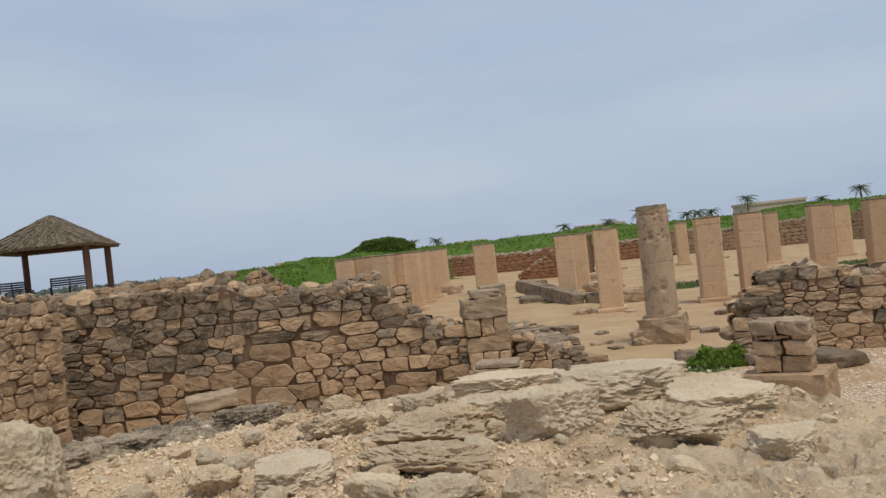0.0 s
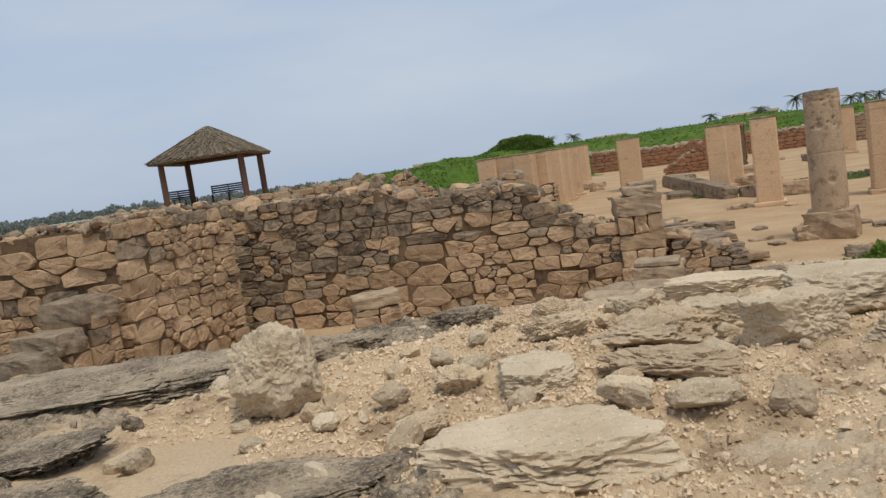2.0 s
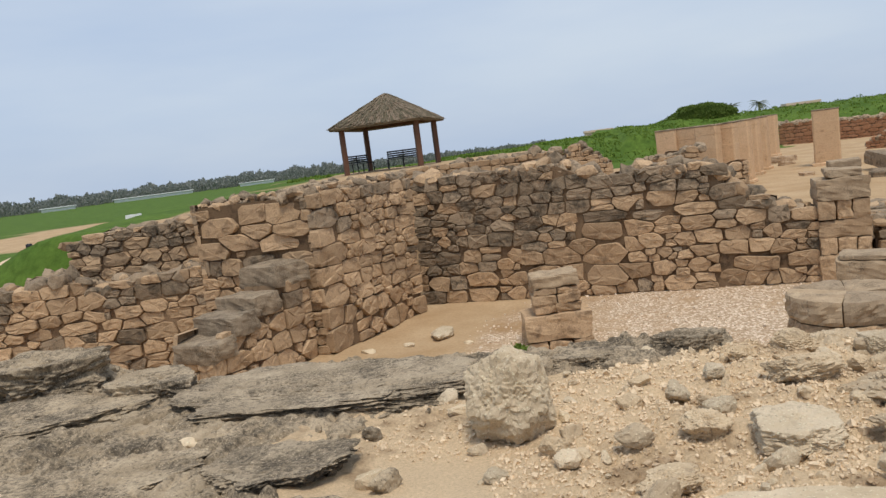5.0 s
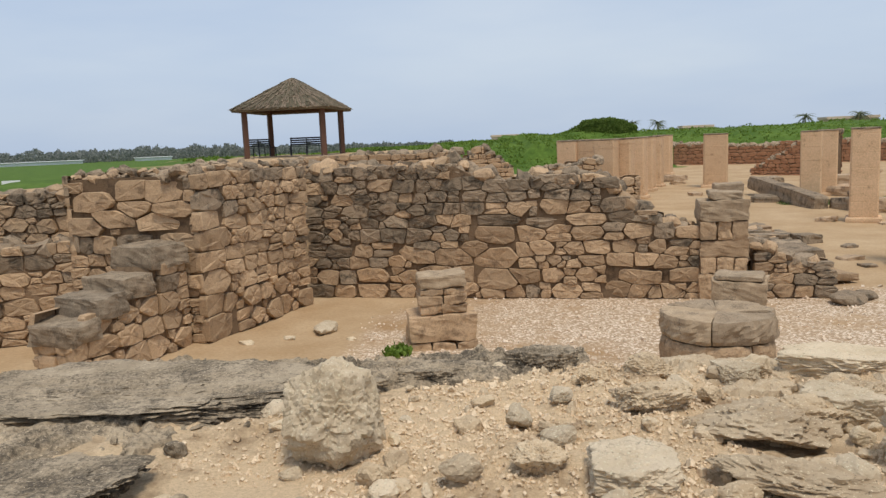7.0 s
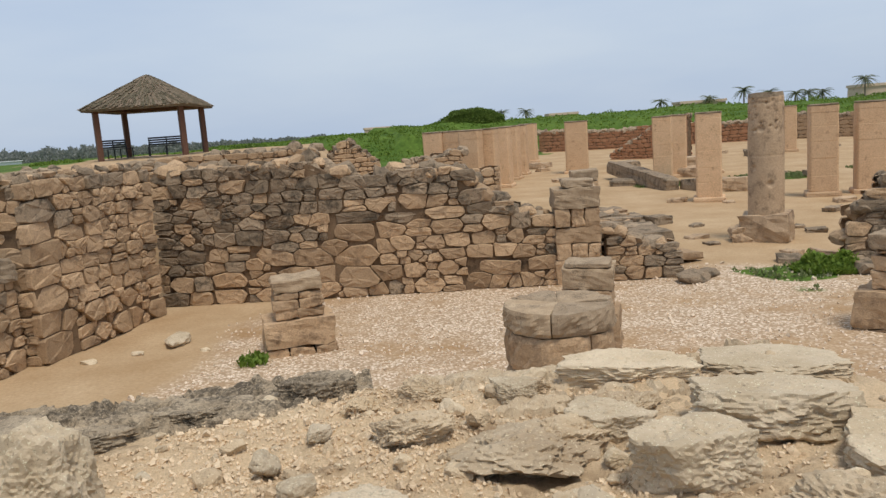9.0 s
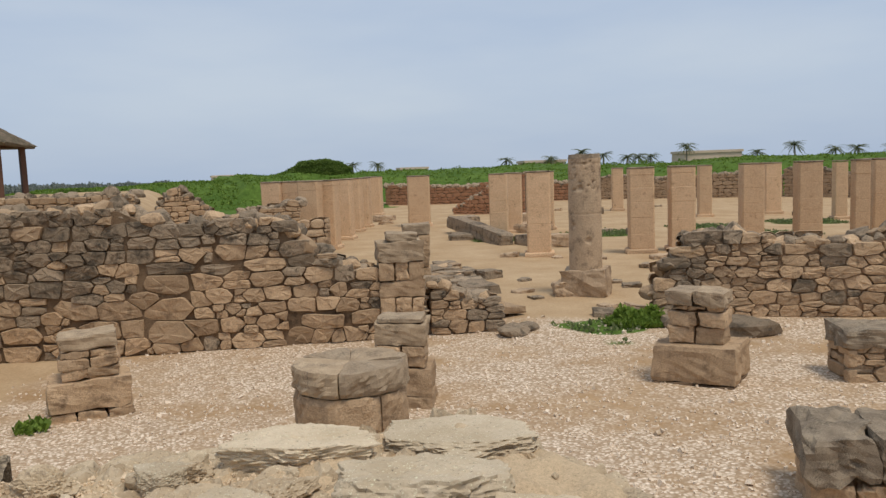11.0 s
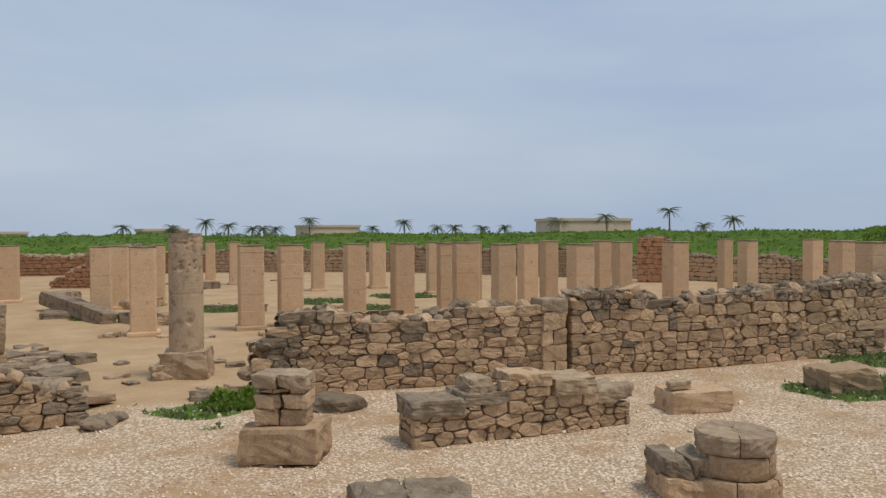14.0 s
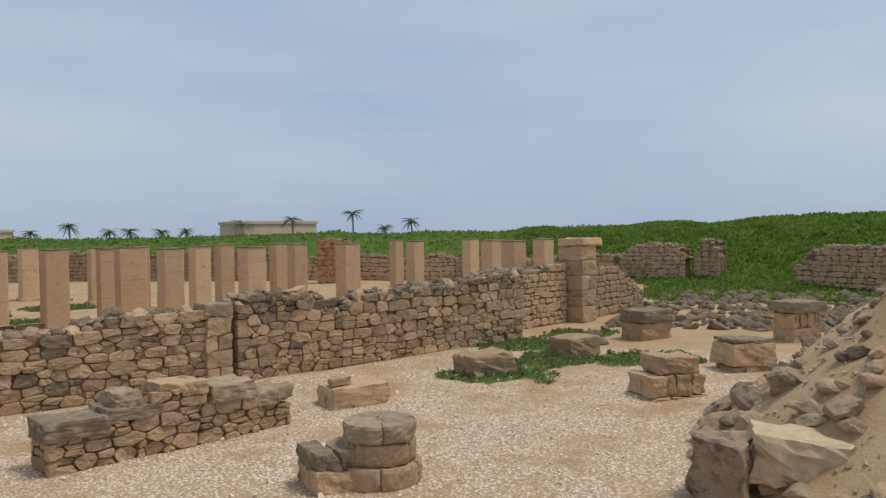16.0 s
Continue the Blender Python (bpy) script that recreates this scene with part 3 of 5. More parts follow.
stone_wall("stone_wall", (-2.62, 8.40), (-1.80, 10.42), 0.7, [(0, 1.93), (1.0, 1.96), (2.2, 1.92)],
           "tall squared tan stone wall end with flat earthen top", 23, tall=(0.13, 0.25), wide=(0.18, 0.42), blocks=((0, 0, 0.46, 0.3), (0, 0.3, 0.36, 0.24), (0, 0.54, 0.46, 0.26), (0, 0.8, 0.36, 0.22), (0, 1.02, 0.44, 0.25), (0, 1.27, 0.34, 0.2), (0, 1.47, 0.46, 0.22)), dark=lambda u, v: 0.04 if v < 1.8 else 0.4, cap_size=(0.07, 0.14), wild=0.45)
stone_wall("stone_wall", (-4.25, 8.78), (-2.66, 8.44), 0.75, [(0, 1.92), (1.7, 1.93)],
           "tall tan rubble wall with mixed large and small stones", 37, tall=(0.12, 0.24), wide=(0.16, 0.5), blocks=((1.16, 1.02, 0.46, 0.22), (1.22, 0.8, 0.4, 0.22), (0.3, 1.3, 0.6, 0.2), (0.1, 1.5, 0.5, 0.22), (0.9, 1.28, 0.5, 0.18)), dark=lambda u, v: 0.04 if v < 1.78 else 0.5, ends=(True, False), cap_size=(0.07, 0.14), wild=0.6)
# stepped low wall that leans on it
stone_wall("stepped_wall", (-3.42, 6.95), (-2.80, 8.42), 0.55, [(0, 0.46), (0.3, 0.48), (0.32, 0.66), (0.66, 0.66), (0.68, 0.78), (1.05, 0.78), (1.07, 1.02), (1.6, 1.04)],
           "low tan stone wall stepping down, dark weathered slabs on top", 41, tall=(0.18, 0.26), wide=(0.22, 0.42), dark=lambda u, v: 0.05, caps=False, ends=(True, False), wild=0.35)
step_top = thing("coping", pose(-3.42, 6.95, 0, 0, 0, math.degrees(math.atan2(1.47, 0.62))), "dark lichen-covered coping slabs on the stepped wall", "coping")
for k, (u, w, z, h) in enumerate(((0.15, 0.34, 0.36, 0.2), (0.49, 0.36, 0.54, 0.21), (0.86, 0.4, 0.66, 0.22), (1.33, 0.52, 0.9, 0.24))):
    ob = part("slab", block_mesh(w, 0.58, h, 70 + k, CAPPING, 0.025), CAPPING, step_top)
    ob.matrix_local = pose(u, 0.27, z + 0.03, 0, 0, 3 - 2 * k)
stone_wall("stone_wall", (-6.3, 9.35), (-4.3, 9.55), 0.6, [(0, 1.55), (0.4, 1.66), (2.0, 1.7)],
           "rubble wall of reddish tan stones beyond the tall wall", 53, dark=lambda u, v: 0.15 if v < 1.45 else 0.7)
stone_wall("stone_wall", (-8.2, 7.75), (-4.2, 8.85), 0.5, [(0, 1.0), (1.6, 1.16), (2.5, 1.28), (2.75, 1.08), (4.1, 1.14)],
           "low reddish tan rubble wall with ragged top", 59, dark=lambda u, v: 0.12 if v < 0.85 else 0.6)

# pier at the wall's end, with its broken return
stacked("stone_pier", pose(3.56, 9.86, 0, 0, 0, -12.5), [(0.6, 0.5, 0.34, 2, TAN, 0), (0.58, 0.5, 0.2, 3, TAN, 0), (0.6, 0.5, 0.22, 1, TAN, 0), (0.57, 0.48, 0.24, 3, TAN, 0), (0.61, 0.52, 0.26, 1, LICHEN, 0), (0.4, 0.4, 0.1, 1, LICHEN, 0.03)],
        "square pier of large tan blocks with grey top", "pier", "piers", 3)
stacked("stone_pier", pose(5.05, 13.7, 0, 0, 0, -15), [(0.5, 0.5, 0.4, 2, TAN, 0), (0.46, 0.46, 0.3, 1, TAN, 0), (0.48, 0.46, 0.3, 2, TAN, 0), (0.5, 0.48, 0.2, 1, LICHEN, 0)],
        "narrow pier of tan blocks behind the wall end", "pier", "piers", 4)
stone_wall("stone_wall", (2.55, 13.0), (3.3, 12.85), 0.5, [(0, 1.35), (0.75, 1.42)], "short stub of reddish tan wall behind the high wall", 67, single=False, ends=(True, True), caps=False)
stone_wall("stone_wall", (3.88, 9.62), (4.85, 9.42), 0.55, [(0, 0.66), (0.35, 0.6), (0.4, 0.45), (0.75, 0.44), (0.97, 0.3)],
           "low broken stub of tan wall", 61, dark=lambda u, v: 0.3, wide=(0.16, 0.34))
# stepped spill of slabs behind the pier
SPILL = random.Random(4)
for k in range(64):
    u = SPILL.uniform(0, 1)
    x, y = 4.6 + 1.6 * u + SPILL.uniform(-0.45, 0.55), 10.1 + 6.0 * u + SPILL.uniform(-0.3, 0.3)
    s = SPILL.uniform(0.25, 0.75)
    ob = part("slab", block_mesh(s, s * 0.7, SPILL.uniform(0.07, 0.15), 400 + k % 9, GREY if k % 3 else TAN, 0.03, cuts=3), GREY)
    ob.matrix_world = pose(x, y, ground_height(x, y) - 0.03 + 0.3 * max(0, 0.9 - abs(u - 0.3) - 0.8 * max(0, x - 4.7 - 1.6 * u)) * SPILL.random(), SPILL.uniform(-5, 5), SPILL.uniform(-5, 5), SPILL.uniform(-30, 30))
    ob.name = "flat_stone"
    tagged(ob, "flat grey weathered slab lying on the sand", "stone", "fallen slabs")

# right-hand courtyard wall, running away to the end pillar
stone_wall("stone_wall", (6.95, 9.15), (10.86, 6.96), 0.6, [(0, 0.3), (0.2, 0.7), (0.5, 1.08), (0.75, 1.18), (1.15, 1.16), (1.7, 1.03), (2.2, 1.05), (2.6, 1.02), (3.2, 1.16), (4.0, 1.12), (4.5, 1.15)],
           "waist-high tan rubble wall, dark loose stones at its broken end", 71, dark=lambda u, v: 0.75 if u < 0.75 else (0.5 if v > 0.98 else 0.06))
stacked("wall_pillar", pose(11.06, 7.02, 0, 0, 0, -29), [(0.44, 0.4, 0.28, 2, TAN, 0), (0.42, 0.4, 0.26, 1, TAN, 0), (0.43, 0.4, 0.24, 2, TAN, 0), (0.42, 0.4, 0.28, 1, TAN, 0), (0.46, 0.44, 0.2, 1, LICHEN, 0)],
        "square block pillar built into the rubble wall", "pillar", "piers", 5)
stone_wall("stone_wall", (11.26, 6.74), (12.95, 5.78), 0.6, [(0, 1.26), (0.5, 1.34), (1.1, 1.34), (1.5, 1.25), (1.7, 0.95), (1.95, 0.86)],
           "rubble wall with large dark boulders along its top", 83, dark=lambda u, v: 0.75 if v > 1.0 else 0.1)
stone_wall("stone_wall", (12.95, 5.80), (17.1, 3.66), 0.6, [(0, 0.95), (0.25, 1.14), (0.7, 1.2), (2.0, 1.26), (3.0, 1.3), (4.7, 1.4)],
           "long tan rubble wall with grey upper courses", 97, dark=lambda u, v: 0.6 if v > 1.1 else 0.06, ends=(False, True))
stone_wall("stone_wall", (17.3, 4.55), (20.3, 3.35), 0.6, [(0, 1.3), (3.3, 1.42)], "set-back dark rubble wall", 101, dark=lambda u, v: 0.5, single=False)
stacked("end_pillar", pose(20.65, 3.15, 0, 0, 0, -22), [(0.7, 0.7, 0.4, 2, TAN, 0), (0.68, 0.7, 0.4, 1, TAN, 0), (0.7, 0.68, 0.38, 2, TAN, 0), (0.66, 0.68, 0.36, 1, TAN, 0), (0.7, 0.7, 0.36, 1, DRESSED, 0), (0.95, 0.8, 0.2, 1, DRESSED, 0.1)],
        "tall block pillar ending the rubble wall", "pillar", "piers", 8)
stone_wall("stone_wall", (21.0, 2.95), (24.2, 1.9), 0.6, [(0, 1.25), (1.6, 1.25), (2.4, 1.0), (3.4, 0.5)], "collapsing end of the dark rubble wall", 103, dark=lambda u, v: 0.6, single=False)

# ---- pedestals and stubs in the courtyard ----
def base(name, x, y, rot, courses, label, seed, rough=0.02):
    return stacked(name, pose(x, y, -0.02, 0, 0, rot), courses, label, seed=seed, rough=rough)


base("pedestal", -0.06, 8.05, 6, [(0.74, 0.52, 0.1, 3, TAN, 0), (0.72, 0.54, 0.28, 1, TAN, 0), (0.5, 0.4, 0.1, 2, TAN, 0.02), (0.52, 0.42, 0.1, 2, TAN, 0.02), (0.48, 0.4, 0.07, 2, TAN, 0.02), (0.5, 0.42, 0.14, 1, LICHEN, 0.02)],
     "tan stone pedestal with stacked courses and dark cap", 12)
base("pedestal", 2.72, 6.98, -24, [(0.52, 0.5, 0.14, 2, TAN, 0), (0.5, 0.48, 0.26, 1, TAN, 0), (0.46, 0.46, 0.1, 3, TAN, -0.03), (0.47, 0.45, 0.1, 2, TAN, -0.03), (0.48, 0.46, 0.2, 1, LICHEN, -0.03), (0.42, 0.4, 0.05, 1, LICHEN, -0.03)],
     "slim tan stone pedestal with weathered top", 14)
base("pedestal", 5.55, 6.39, -51, [(0.76, 0.62, 0.05, 2, MORTAR, 0), (0.8, 0.66, 0.36, 1, TAN, 0), (0.52, 0.44, 0.17, 2, TAN, 0), (0.54, 0.44, 0.15, 2, TAN, 0), (0.5, 0.42, 0.05, 3, TAN, 0), (0.55, 0.46, 0.14, 2, LICHEN, 0)],
     "large tan block carrying small stacked stones", 16)
stone_wall("low_wall_stub", (6.62, 5.62), (9.13, 4.49), 0.5, [(0, 0.36), (0.58, 0.37), (0.6, 0.44), (1.12, 0.44), (1.14, 0.62), (1.68, 0.62), (1.7, 0.46), (2.26, 0.46), (2.28, 0.33), (2.75, 0.33)],
           "low stub of tan rubble wall in the courtyard", 207, tall=(0.09, 0.19), wide=(0.13, 0.36), dark=lambda u, v: 0.04, caps=False, ends=(True, True), wild=0.5, group="low wall stubs")
LOW_CAPS = [(0.29, 0.62, 0.56, 0.34, 0.18, CAPPING), (0.86, 0.56, 0.54, 0.42, 0.14, CAPPING), (0.8, 0.26, 0.36, 0.55, 0.16, LICHEN), (1.41, 0.54, 0.5, 0.6, 0.12, TAN), (1.98, 0.56, 0.56, 0.44, 0.2, LICHEN), (2.52, 0.48, 0.5, 0.31, 0.17, LICHEN)]
for k, (u, w, d, z, h, mat) in enumerate(LOW_CAPS):
    ob = tagged(part("coping_block", block_mesh(w, d, h, 240 + k, mat, 0.035), mat), "weathered coping block on the low wall stub", "coping", "coping blocks")
    ob.matrix_world = pose(6.62 + 0.912 * u + 0.1, 5.62 - 0.41 * u + 0.23, z - 0.015, 0, 2 - k % 3, -24.2 + 3 * (k % 3 - 1))
base("pedestal", 4.66, 3.66, -36, [(0.8, 0.6, 0.24, 3, TAN, 0), (0.84, 0.66, 0.28, 2, CAPPING, 0)], "squat block with dark lichen-crusted top", 31, 0.05)
base("pedestal", 7.3, 2.95, -40, [(0.42, 0.5, 0.2, 1, TAN, -0.05), (0.42, 0.46, 0.18, 2, CAPPING, -0.05)], "pair of dark blocks beside a round stub", 33, 0.03)
base("pedestal", 10.42, 4.33, -38, [(0.82, 0.62, 0.3, 1, TAN, 0), (0.3, 0.2, 0.1, 1, LICHEN, -0.2), ], "thick tan slab with loose stones on top", 35, 0.025)
base("pedestal", 13.05, 3.3, -40, [(0.8, 0.66, 0.36, 1, TAN, 0)], "half-round tan block on creeping green plants", 36, 0.03)
base("pedestal", 15.3, 2.25, -40, [(0.72, 0.66, 0.36, 1, TAN, 0)], "tan block among green plants", 37, 0.03)
base("pedestal", 12.1, 0.38, -52, [(0.92, 0.7, 0.05, 3, TAN, 0), (0.86, 0.62, 0.28, 4, TAN, 0), (0.62, 0.5, 0.24, 1, TAN, 0.05)], "pedestal of odd tan blocks with a flat top stone", 38, 0.03)
base("pedestal", 14.45, -0.64, -55, [(0.68, 0.5, 0.1, 3, TAN, 0), (0.8, 0.6, 0.36, 1, TAN, 0), (0.76, 0.56, 0.07, 1, CAPPING, 0)], "large tan block with dark top on small stones", 39, 0.025)
base("pedestal", 17.75, 1.2, -42, [(0.8, 0.7, 0.38, 1, TAN, 0), (0.86, 0.74, 0.26, 1, CAPPING, 0)], "tan block with dark overhanging cap", 43, 0.03)
base("pedestal", 18.1, -1.7, -50, [(0.72, 0.6, 0.3, 1, TAN, 0), (0.7, 0.6, 0.3, 4, TAN, 0), (0.86, 0.7, 0.22, 1, CAPPING, 0)], "stacked pedestal with dark overhanging cap", 44, 0.03)


def arc_block(r0, r1, a0, a1, h, seed, material, rough):
    """One curved block of a round drum, with a broken top and chipped edges."""
    bm = bmesh.new()
    n, m = 16, 6
    rnd = random.Random(seed)
    off = Vector((rnd.uniform(-9, 9), rnd.uniform(-9, 9), rnd.uniform(-9, 9)))
    grid = {}
    for i in range(n + 1):
        a = a0 + (a1 - a0) * i / n
        for j in range(m + 1):
            z = h * j / m
            p = Vector((math.cos(a), math.sin(a), z * 2))
            edge = 0.012 * (i in (0, n)) + 0.009 * (j in (0, m))
            chip = 0.02 * max(0, noise.noise(p * 7 + off)) * (j in (0, m))
            q = r1 - edge - chip + rough * (0.7 * fbm(p * 3 + off) + 0.4 * fbm(p * 11 + off, 3))
            grid[i, j] = bm.verts.new((q * math.cos(a), q * math.sin(a), z - 0.5 * chip))
        for k, q in enumerate((r1 * 0.8, r1 * 0.45, r0)):
            p = Vector((q * math.cos(a) * 6, q * math.sin(a) * 6, 1.0))
            grid[i, "top", k] = bm.verts.new((q * math.cos(a), q * math.sin(a), h + rough * (0.7 * fbm(p + off) + 0.3 * fbm(p * 4 + off, 3))))
        grid[i, "end"] = bm.verts.new((r0 * math.cos(a), r0 * math.sin(a), 0))
    for i in range(n):
        for j in range(m):
            bm.faces.new((grid[i, j], grid[i + 1, j], grid[i + 1, j + 1], grid[i, j + 1]))
        bm.faces.new((grid[i, m], grid[i + 1, m], grid[i + 1, "top", 0], grid[i, "top", 0]))
        for k in range(2):
            bm.faces.new((grid[i, "top", k], grid[i + 1, "top", k], grid[i + 1, "top", k + 1], grid[i, "top", k + 1]))
    for i in (0, n):
        bm.faces.new([grid[i, j] for j in range(m + 1)] + [grid[i, "top", 0], grid[i, "top", 1], grid[i, "top", 2], grid[i, "end"]])
    me = bpy.data.meshes.new("block")
    bm.to_mesh(me)
    bm.free()
    me.materials.append(material)
    return me


def round_drum(x, y, radius, courses, label, seed, top=True):
    """A round column stub of curved blocks. Courses: (height, number of blocks, material, extra radius)."""
    t = thing("column_stub", pose(x, y, -0.02), label, "column stub", "column stubs")
    z, r = 0.0, random.Random(seed)
    for h, n, mat, extra in courses:
        a = r.uniform(0, 6)
        steps = [r.uniform(0.7, 1.3) for _ in range(n)]
        for s in steps:
            da = 2 * math.pi * s / sum(steps)
            ob = part("block", arc_block(0.004, radius + extra, a + 0.012, a + da - 0.012, h - 0.012, r.randint(0, 999), mat, 0.02 if mat is TAN else 0.035), mat, t)
            ob.matrix_local = pose(0, 0, z)
            a += da
        z += h
    core = bmesh.new()
    bmesh.ops.create_cone(core, cap_ends=True, segments=28, radius1=radius - 0.035, radius2=radius - 0.035, depth=z - 0.03)
    for v in core.verts:
        v.co.z += (z - 0.03) / 2
    part("core", core, MORTAR, t)
    if top:
        for k in range(5):
            a = k * 1.3 + seed
            ob = part("cap_stone", rock_mesh(seed * 7 + k, GREY, sub=3, flat=0.2), GREY, t)
            ob.matrix_local = pose(0.19 * math.cos(a) * radius / 0.36, 0.19 * math.sin(a) * radius / 0.36, z - 0.02, 4, 3, k * 60) @ Matrix.Diagonal((0.3, 0.26, 0.07, 1))
    return t


round_drum(1.66, 4.66, 0.335, [(0.25, 5, TAN, 0), (0.22, 5, TAN, 0), (0.2, 5, TAN, 0), (0.24, 4, TAN, 0), (0.15, 4, LICHEN, 0.01)], "round stub of curved tan blocks, weathered grey top", 2, False)
round_drum(7.55, 2.6, 0.33, [(0.22, 4, TAN, 0.05), (0.2, 3, TAN, 0), (0.17, 3, LICHEN, 0.01)], "round stub of tan stone with pale patched top", 6, False)

# ---- the columned hall ----
def column_shaft(w, d, h, seed):
    """A dressed square shaft in level courses with fine joints and chipped arrises."""
    r = random.Random(seed)
    bm = bmesh.new()
    z, rings = 0.0, []
    off = Vector((r.uniform(-9, 9), r.uniform(-9, 9), 0))

    def ring(z, inset):
        vs = []
        n = 4
        for sx, sy, ex, ey in ((-1, -1, 1, -1), (1, -1, 1, 1), (1, 1, -1, 1), (-1, 1, -1, -1)):
            for k in range(n):
                t = 0.06 + 0.88 * k / (n - 1)
                x, y = sx + (ex - sx) * t, sy + (ey - sy) * t
                chip = 0.012 * abs(fbm(Vector((sx, sy, z * 3)) + off)) * (k in (0, n - 1))
                q = 1 - (inset + chip) / (w / 2)
                vs.append(bm.verts.new((x * w / 2 * q, y * d / 2 * q, z)))
        return vs
    while z < h - 0.02:
        step = min(r.uniform(0.26, 0.42), h - z)
        shift = r.uniform(0, 0.006)
        for zz, i in ((z, 0.008), (z + 0.008, shift), (z + step * 0.5, shift), (z + step - 0.008, shift)):
            rings.append(ring(zz, i))
        z += step
    for a, b in zip(rings, rings[1:]):
        for k in range(16):
            j = (k + 1) % 16
            bm.faces.new((a[k], a[j], b[j], b[k]))
    bm.faces.new(rings[-1])
    return bm


def square_column(x, y, rot, w=0.6, d=0.56, top=2.03, plinth=True, seed=0):
    z = ground_height(x, y) - 0.03
    c = thing("square_column", pose(x, y, z, 0, 0, rot), "square dressed sandstone column with dark weathered top", "column", "columns of the hall")
    b = 0.14 if plinth else 0.0
    if plinth:
        part("plinth", block_mesh(w + 0.14, d + 0.14, b, seed + 5, DRESSED, 0.012, cuts=3, power=14), DRESSED, c)
    ob = part("shaft", column_shaft(w, d, top - z - b - 0.03, seed), DRESSED, c)
    ob.matrix_local = pose(0, 0, b)
    ob = part("capping", block_mesh(w + 0.015, d + 0.015, 0.04, seed + 7, CAPPING, 0.01, cuts=3, power=14), CAPPING, c, "dark weathered top")
    ob.matrix_local = pose(0, 0, top - z - 0.035)
    return c


NEAR_COLS = [(9.25, 17.0, 0.58), (11.55, 16.15, 0.6), (12.54, 15.91, 0.6), (5.3, 22.7, 0.62), (6.4, 25.4, 0.6), (7.4, 28.1, 0.62), (8.15, 29.7, 0.6), (10.7, 37.5, 0.8),
             (11.85, 23.9, 0.58), (10.5, 22.1, 0.56), (19.96, 30.22, 0.5), (20.5, 25.0, 0.5), (23.3, 24.5, 0.62)]
SIDE_COLS = [(3.95, 23.9, 0.62), (4.52, 23.75, 0.6), (4.75, 22.3, 0.6), (13.23, 24.14, 0.5), (20.15, 32.61, 0.45), (14.69, 15.96, 0.54), (15.8, 15.25, 0.58), (18.23, 15.15, 0.8), (16.69, 14.5, 0.36),
             (15.22, 11.25, 0.48), (18.47, 12.96, 0.48), (22.17, 14.85, 0.5), (15.91, 9.58, 0.5), (23.17, 13.44, 0.5), (20.41, 11.1, 0.45), (20.2, 9.39, 0.54), (28.47, 11.55, 0.42), (25.64, 9.62, 0.48)]
FAR_COLS = [(27.69, 8.3, 0.48), (23.09, 6.13, 0.5), (20.52, 4.78, 0.5), (24.48, 4.9, 0.5), (22.6, 20.6, 0.42), (19.3, 15.6, 0.34)]
for k, (x, y, w) in enumerate(NEAR_COLS + SIDE_COLS + FAR_COLS):
    square_column(x, y, -28, w, w * 0.94, 2.05 if y < 20 else 2.0, seed=10 * k)
square_column(10.05, 28.5, -20, 0.86, 0.72, 2.0, seed=777)


def round_column():
    x, y = 7.24, 11.42
    c = thing("round_column", pose(x, y, -0.02, 0, 0, -40), "tall round pitted sandstone column on a broken block base", "column", "columns of the hall")
    part("base", block_mesh(0.74, 0.66, 0.46, 91, ROUND, 0.04), ROUND, c, "worn square base block")
    ob = part("base_chip", block_mesh(0.3, 0.34, 0.26, 92, ROUND, 0.05), ROUND, c)
    ob.matrix_local = pose(-0.36, -0.18, 0, 0, 0, 20)
    r = random.Random(7)
    pits = [(r.uniform(0, 6.28), r.uniform(1.3, 1.8), r.uniform(0.012, 0.024)) for _ in range(46)] + [(2.55, 1.05, 0.05), (4.6, 1.35, 0.05), (4.1, 0.75, 0.04), (5.1, 0.5, 0.05)]
    bm = bmesh.new()
    n, m, h = 88, 110, 1.83
    rows = []
    for j in range(m + 1):
        row = []
        for i in range(n):
            a, z = 2 * math.pi * i / n, h * j / m
            q = 0.272 - 0.012 * z / h + 0.007 * fbm(Vector((math.cos(a), math.sin(a), z * 1.5)) * 1.5)
            for pa, pz, pr in pits:
                da = ((a - pa + math.pi) % (2 * math.pi) - math.pi) * 0.27
                dd = da * da + (z - pz) ** 2
                if dd < pr * pr * 1.5:
                    q -= 0.035 * max(0, 1 - dd / (pr * pr * 1.5))
            if abs(z - 1.74) < 0.02 or abs(z - 0.93) < 0.006:
                q -= 0.006
            row.append(bm.verts.new((q * math.cos(a), q * math.sin(a), z)))
        rows.append(row)
    for a, b in zip(rows, rows[1:]):
        for i in range(n):
            bm.faces.new((a[i], a[(i + 1) % n], b[(i + 1) % n], b[i]))
    bm.faces.new(rows[-1])
    for f in bm.faces:
        f.smooth = len(f.verts) == 4
    ob = part("shaft", bm, ROUND, c, "round shaft dotted with dark pits")
    ob.matrix_local = pose(0, 0, 0.44)
    bm = bmesh.new()
    bmesh.ops.create_cone(bm, cap_ends=True, segments=40, radius1=0.262, radius2=0.25, depth=0.07)
    for v in bm.verts:
        v.co += Vector((0, 0, 2.3 + 0.01 * noise.noise(v.co * 9)))
    part("capping", bm, CAPPING, c, "dark weathered top")


round_column()

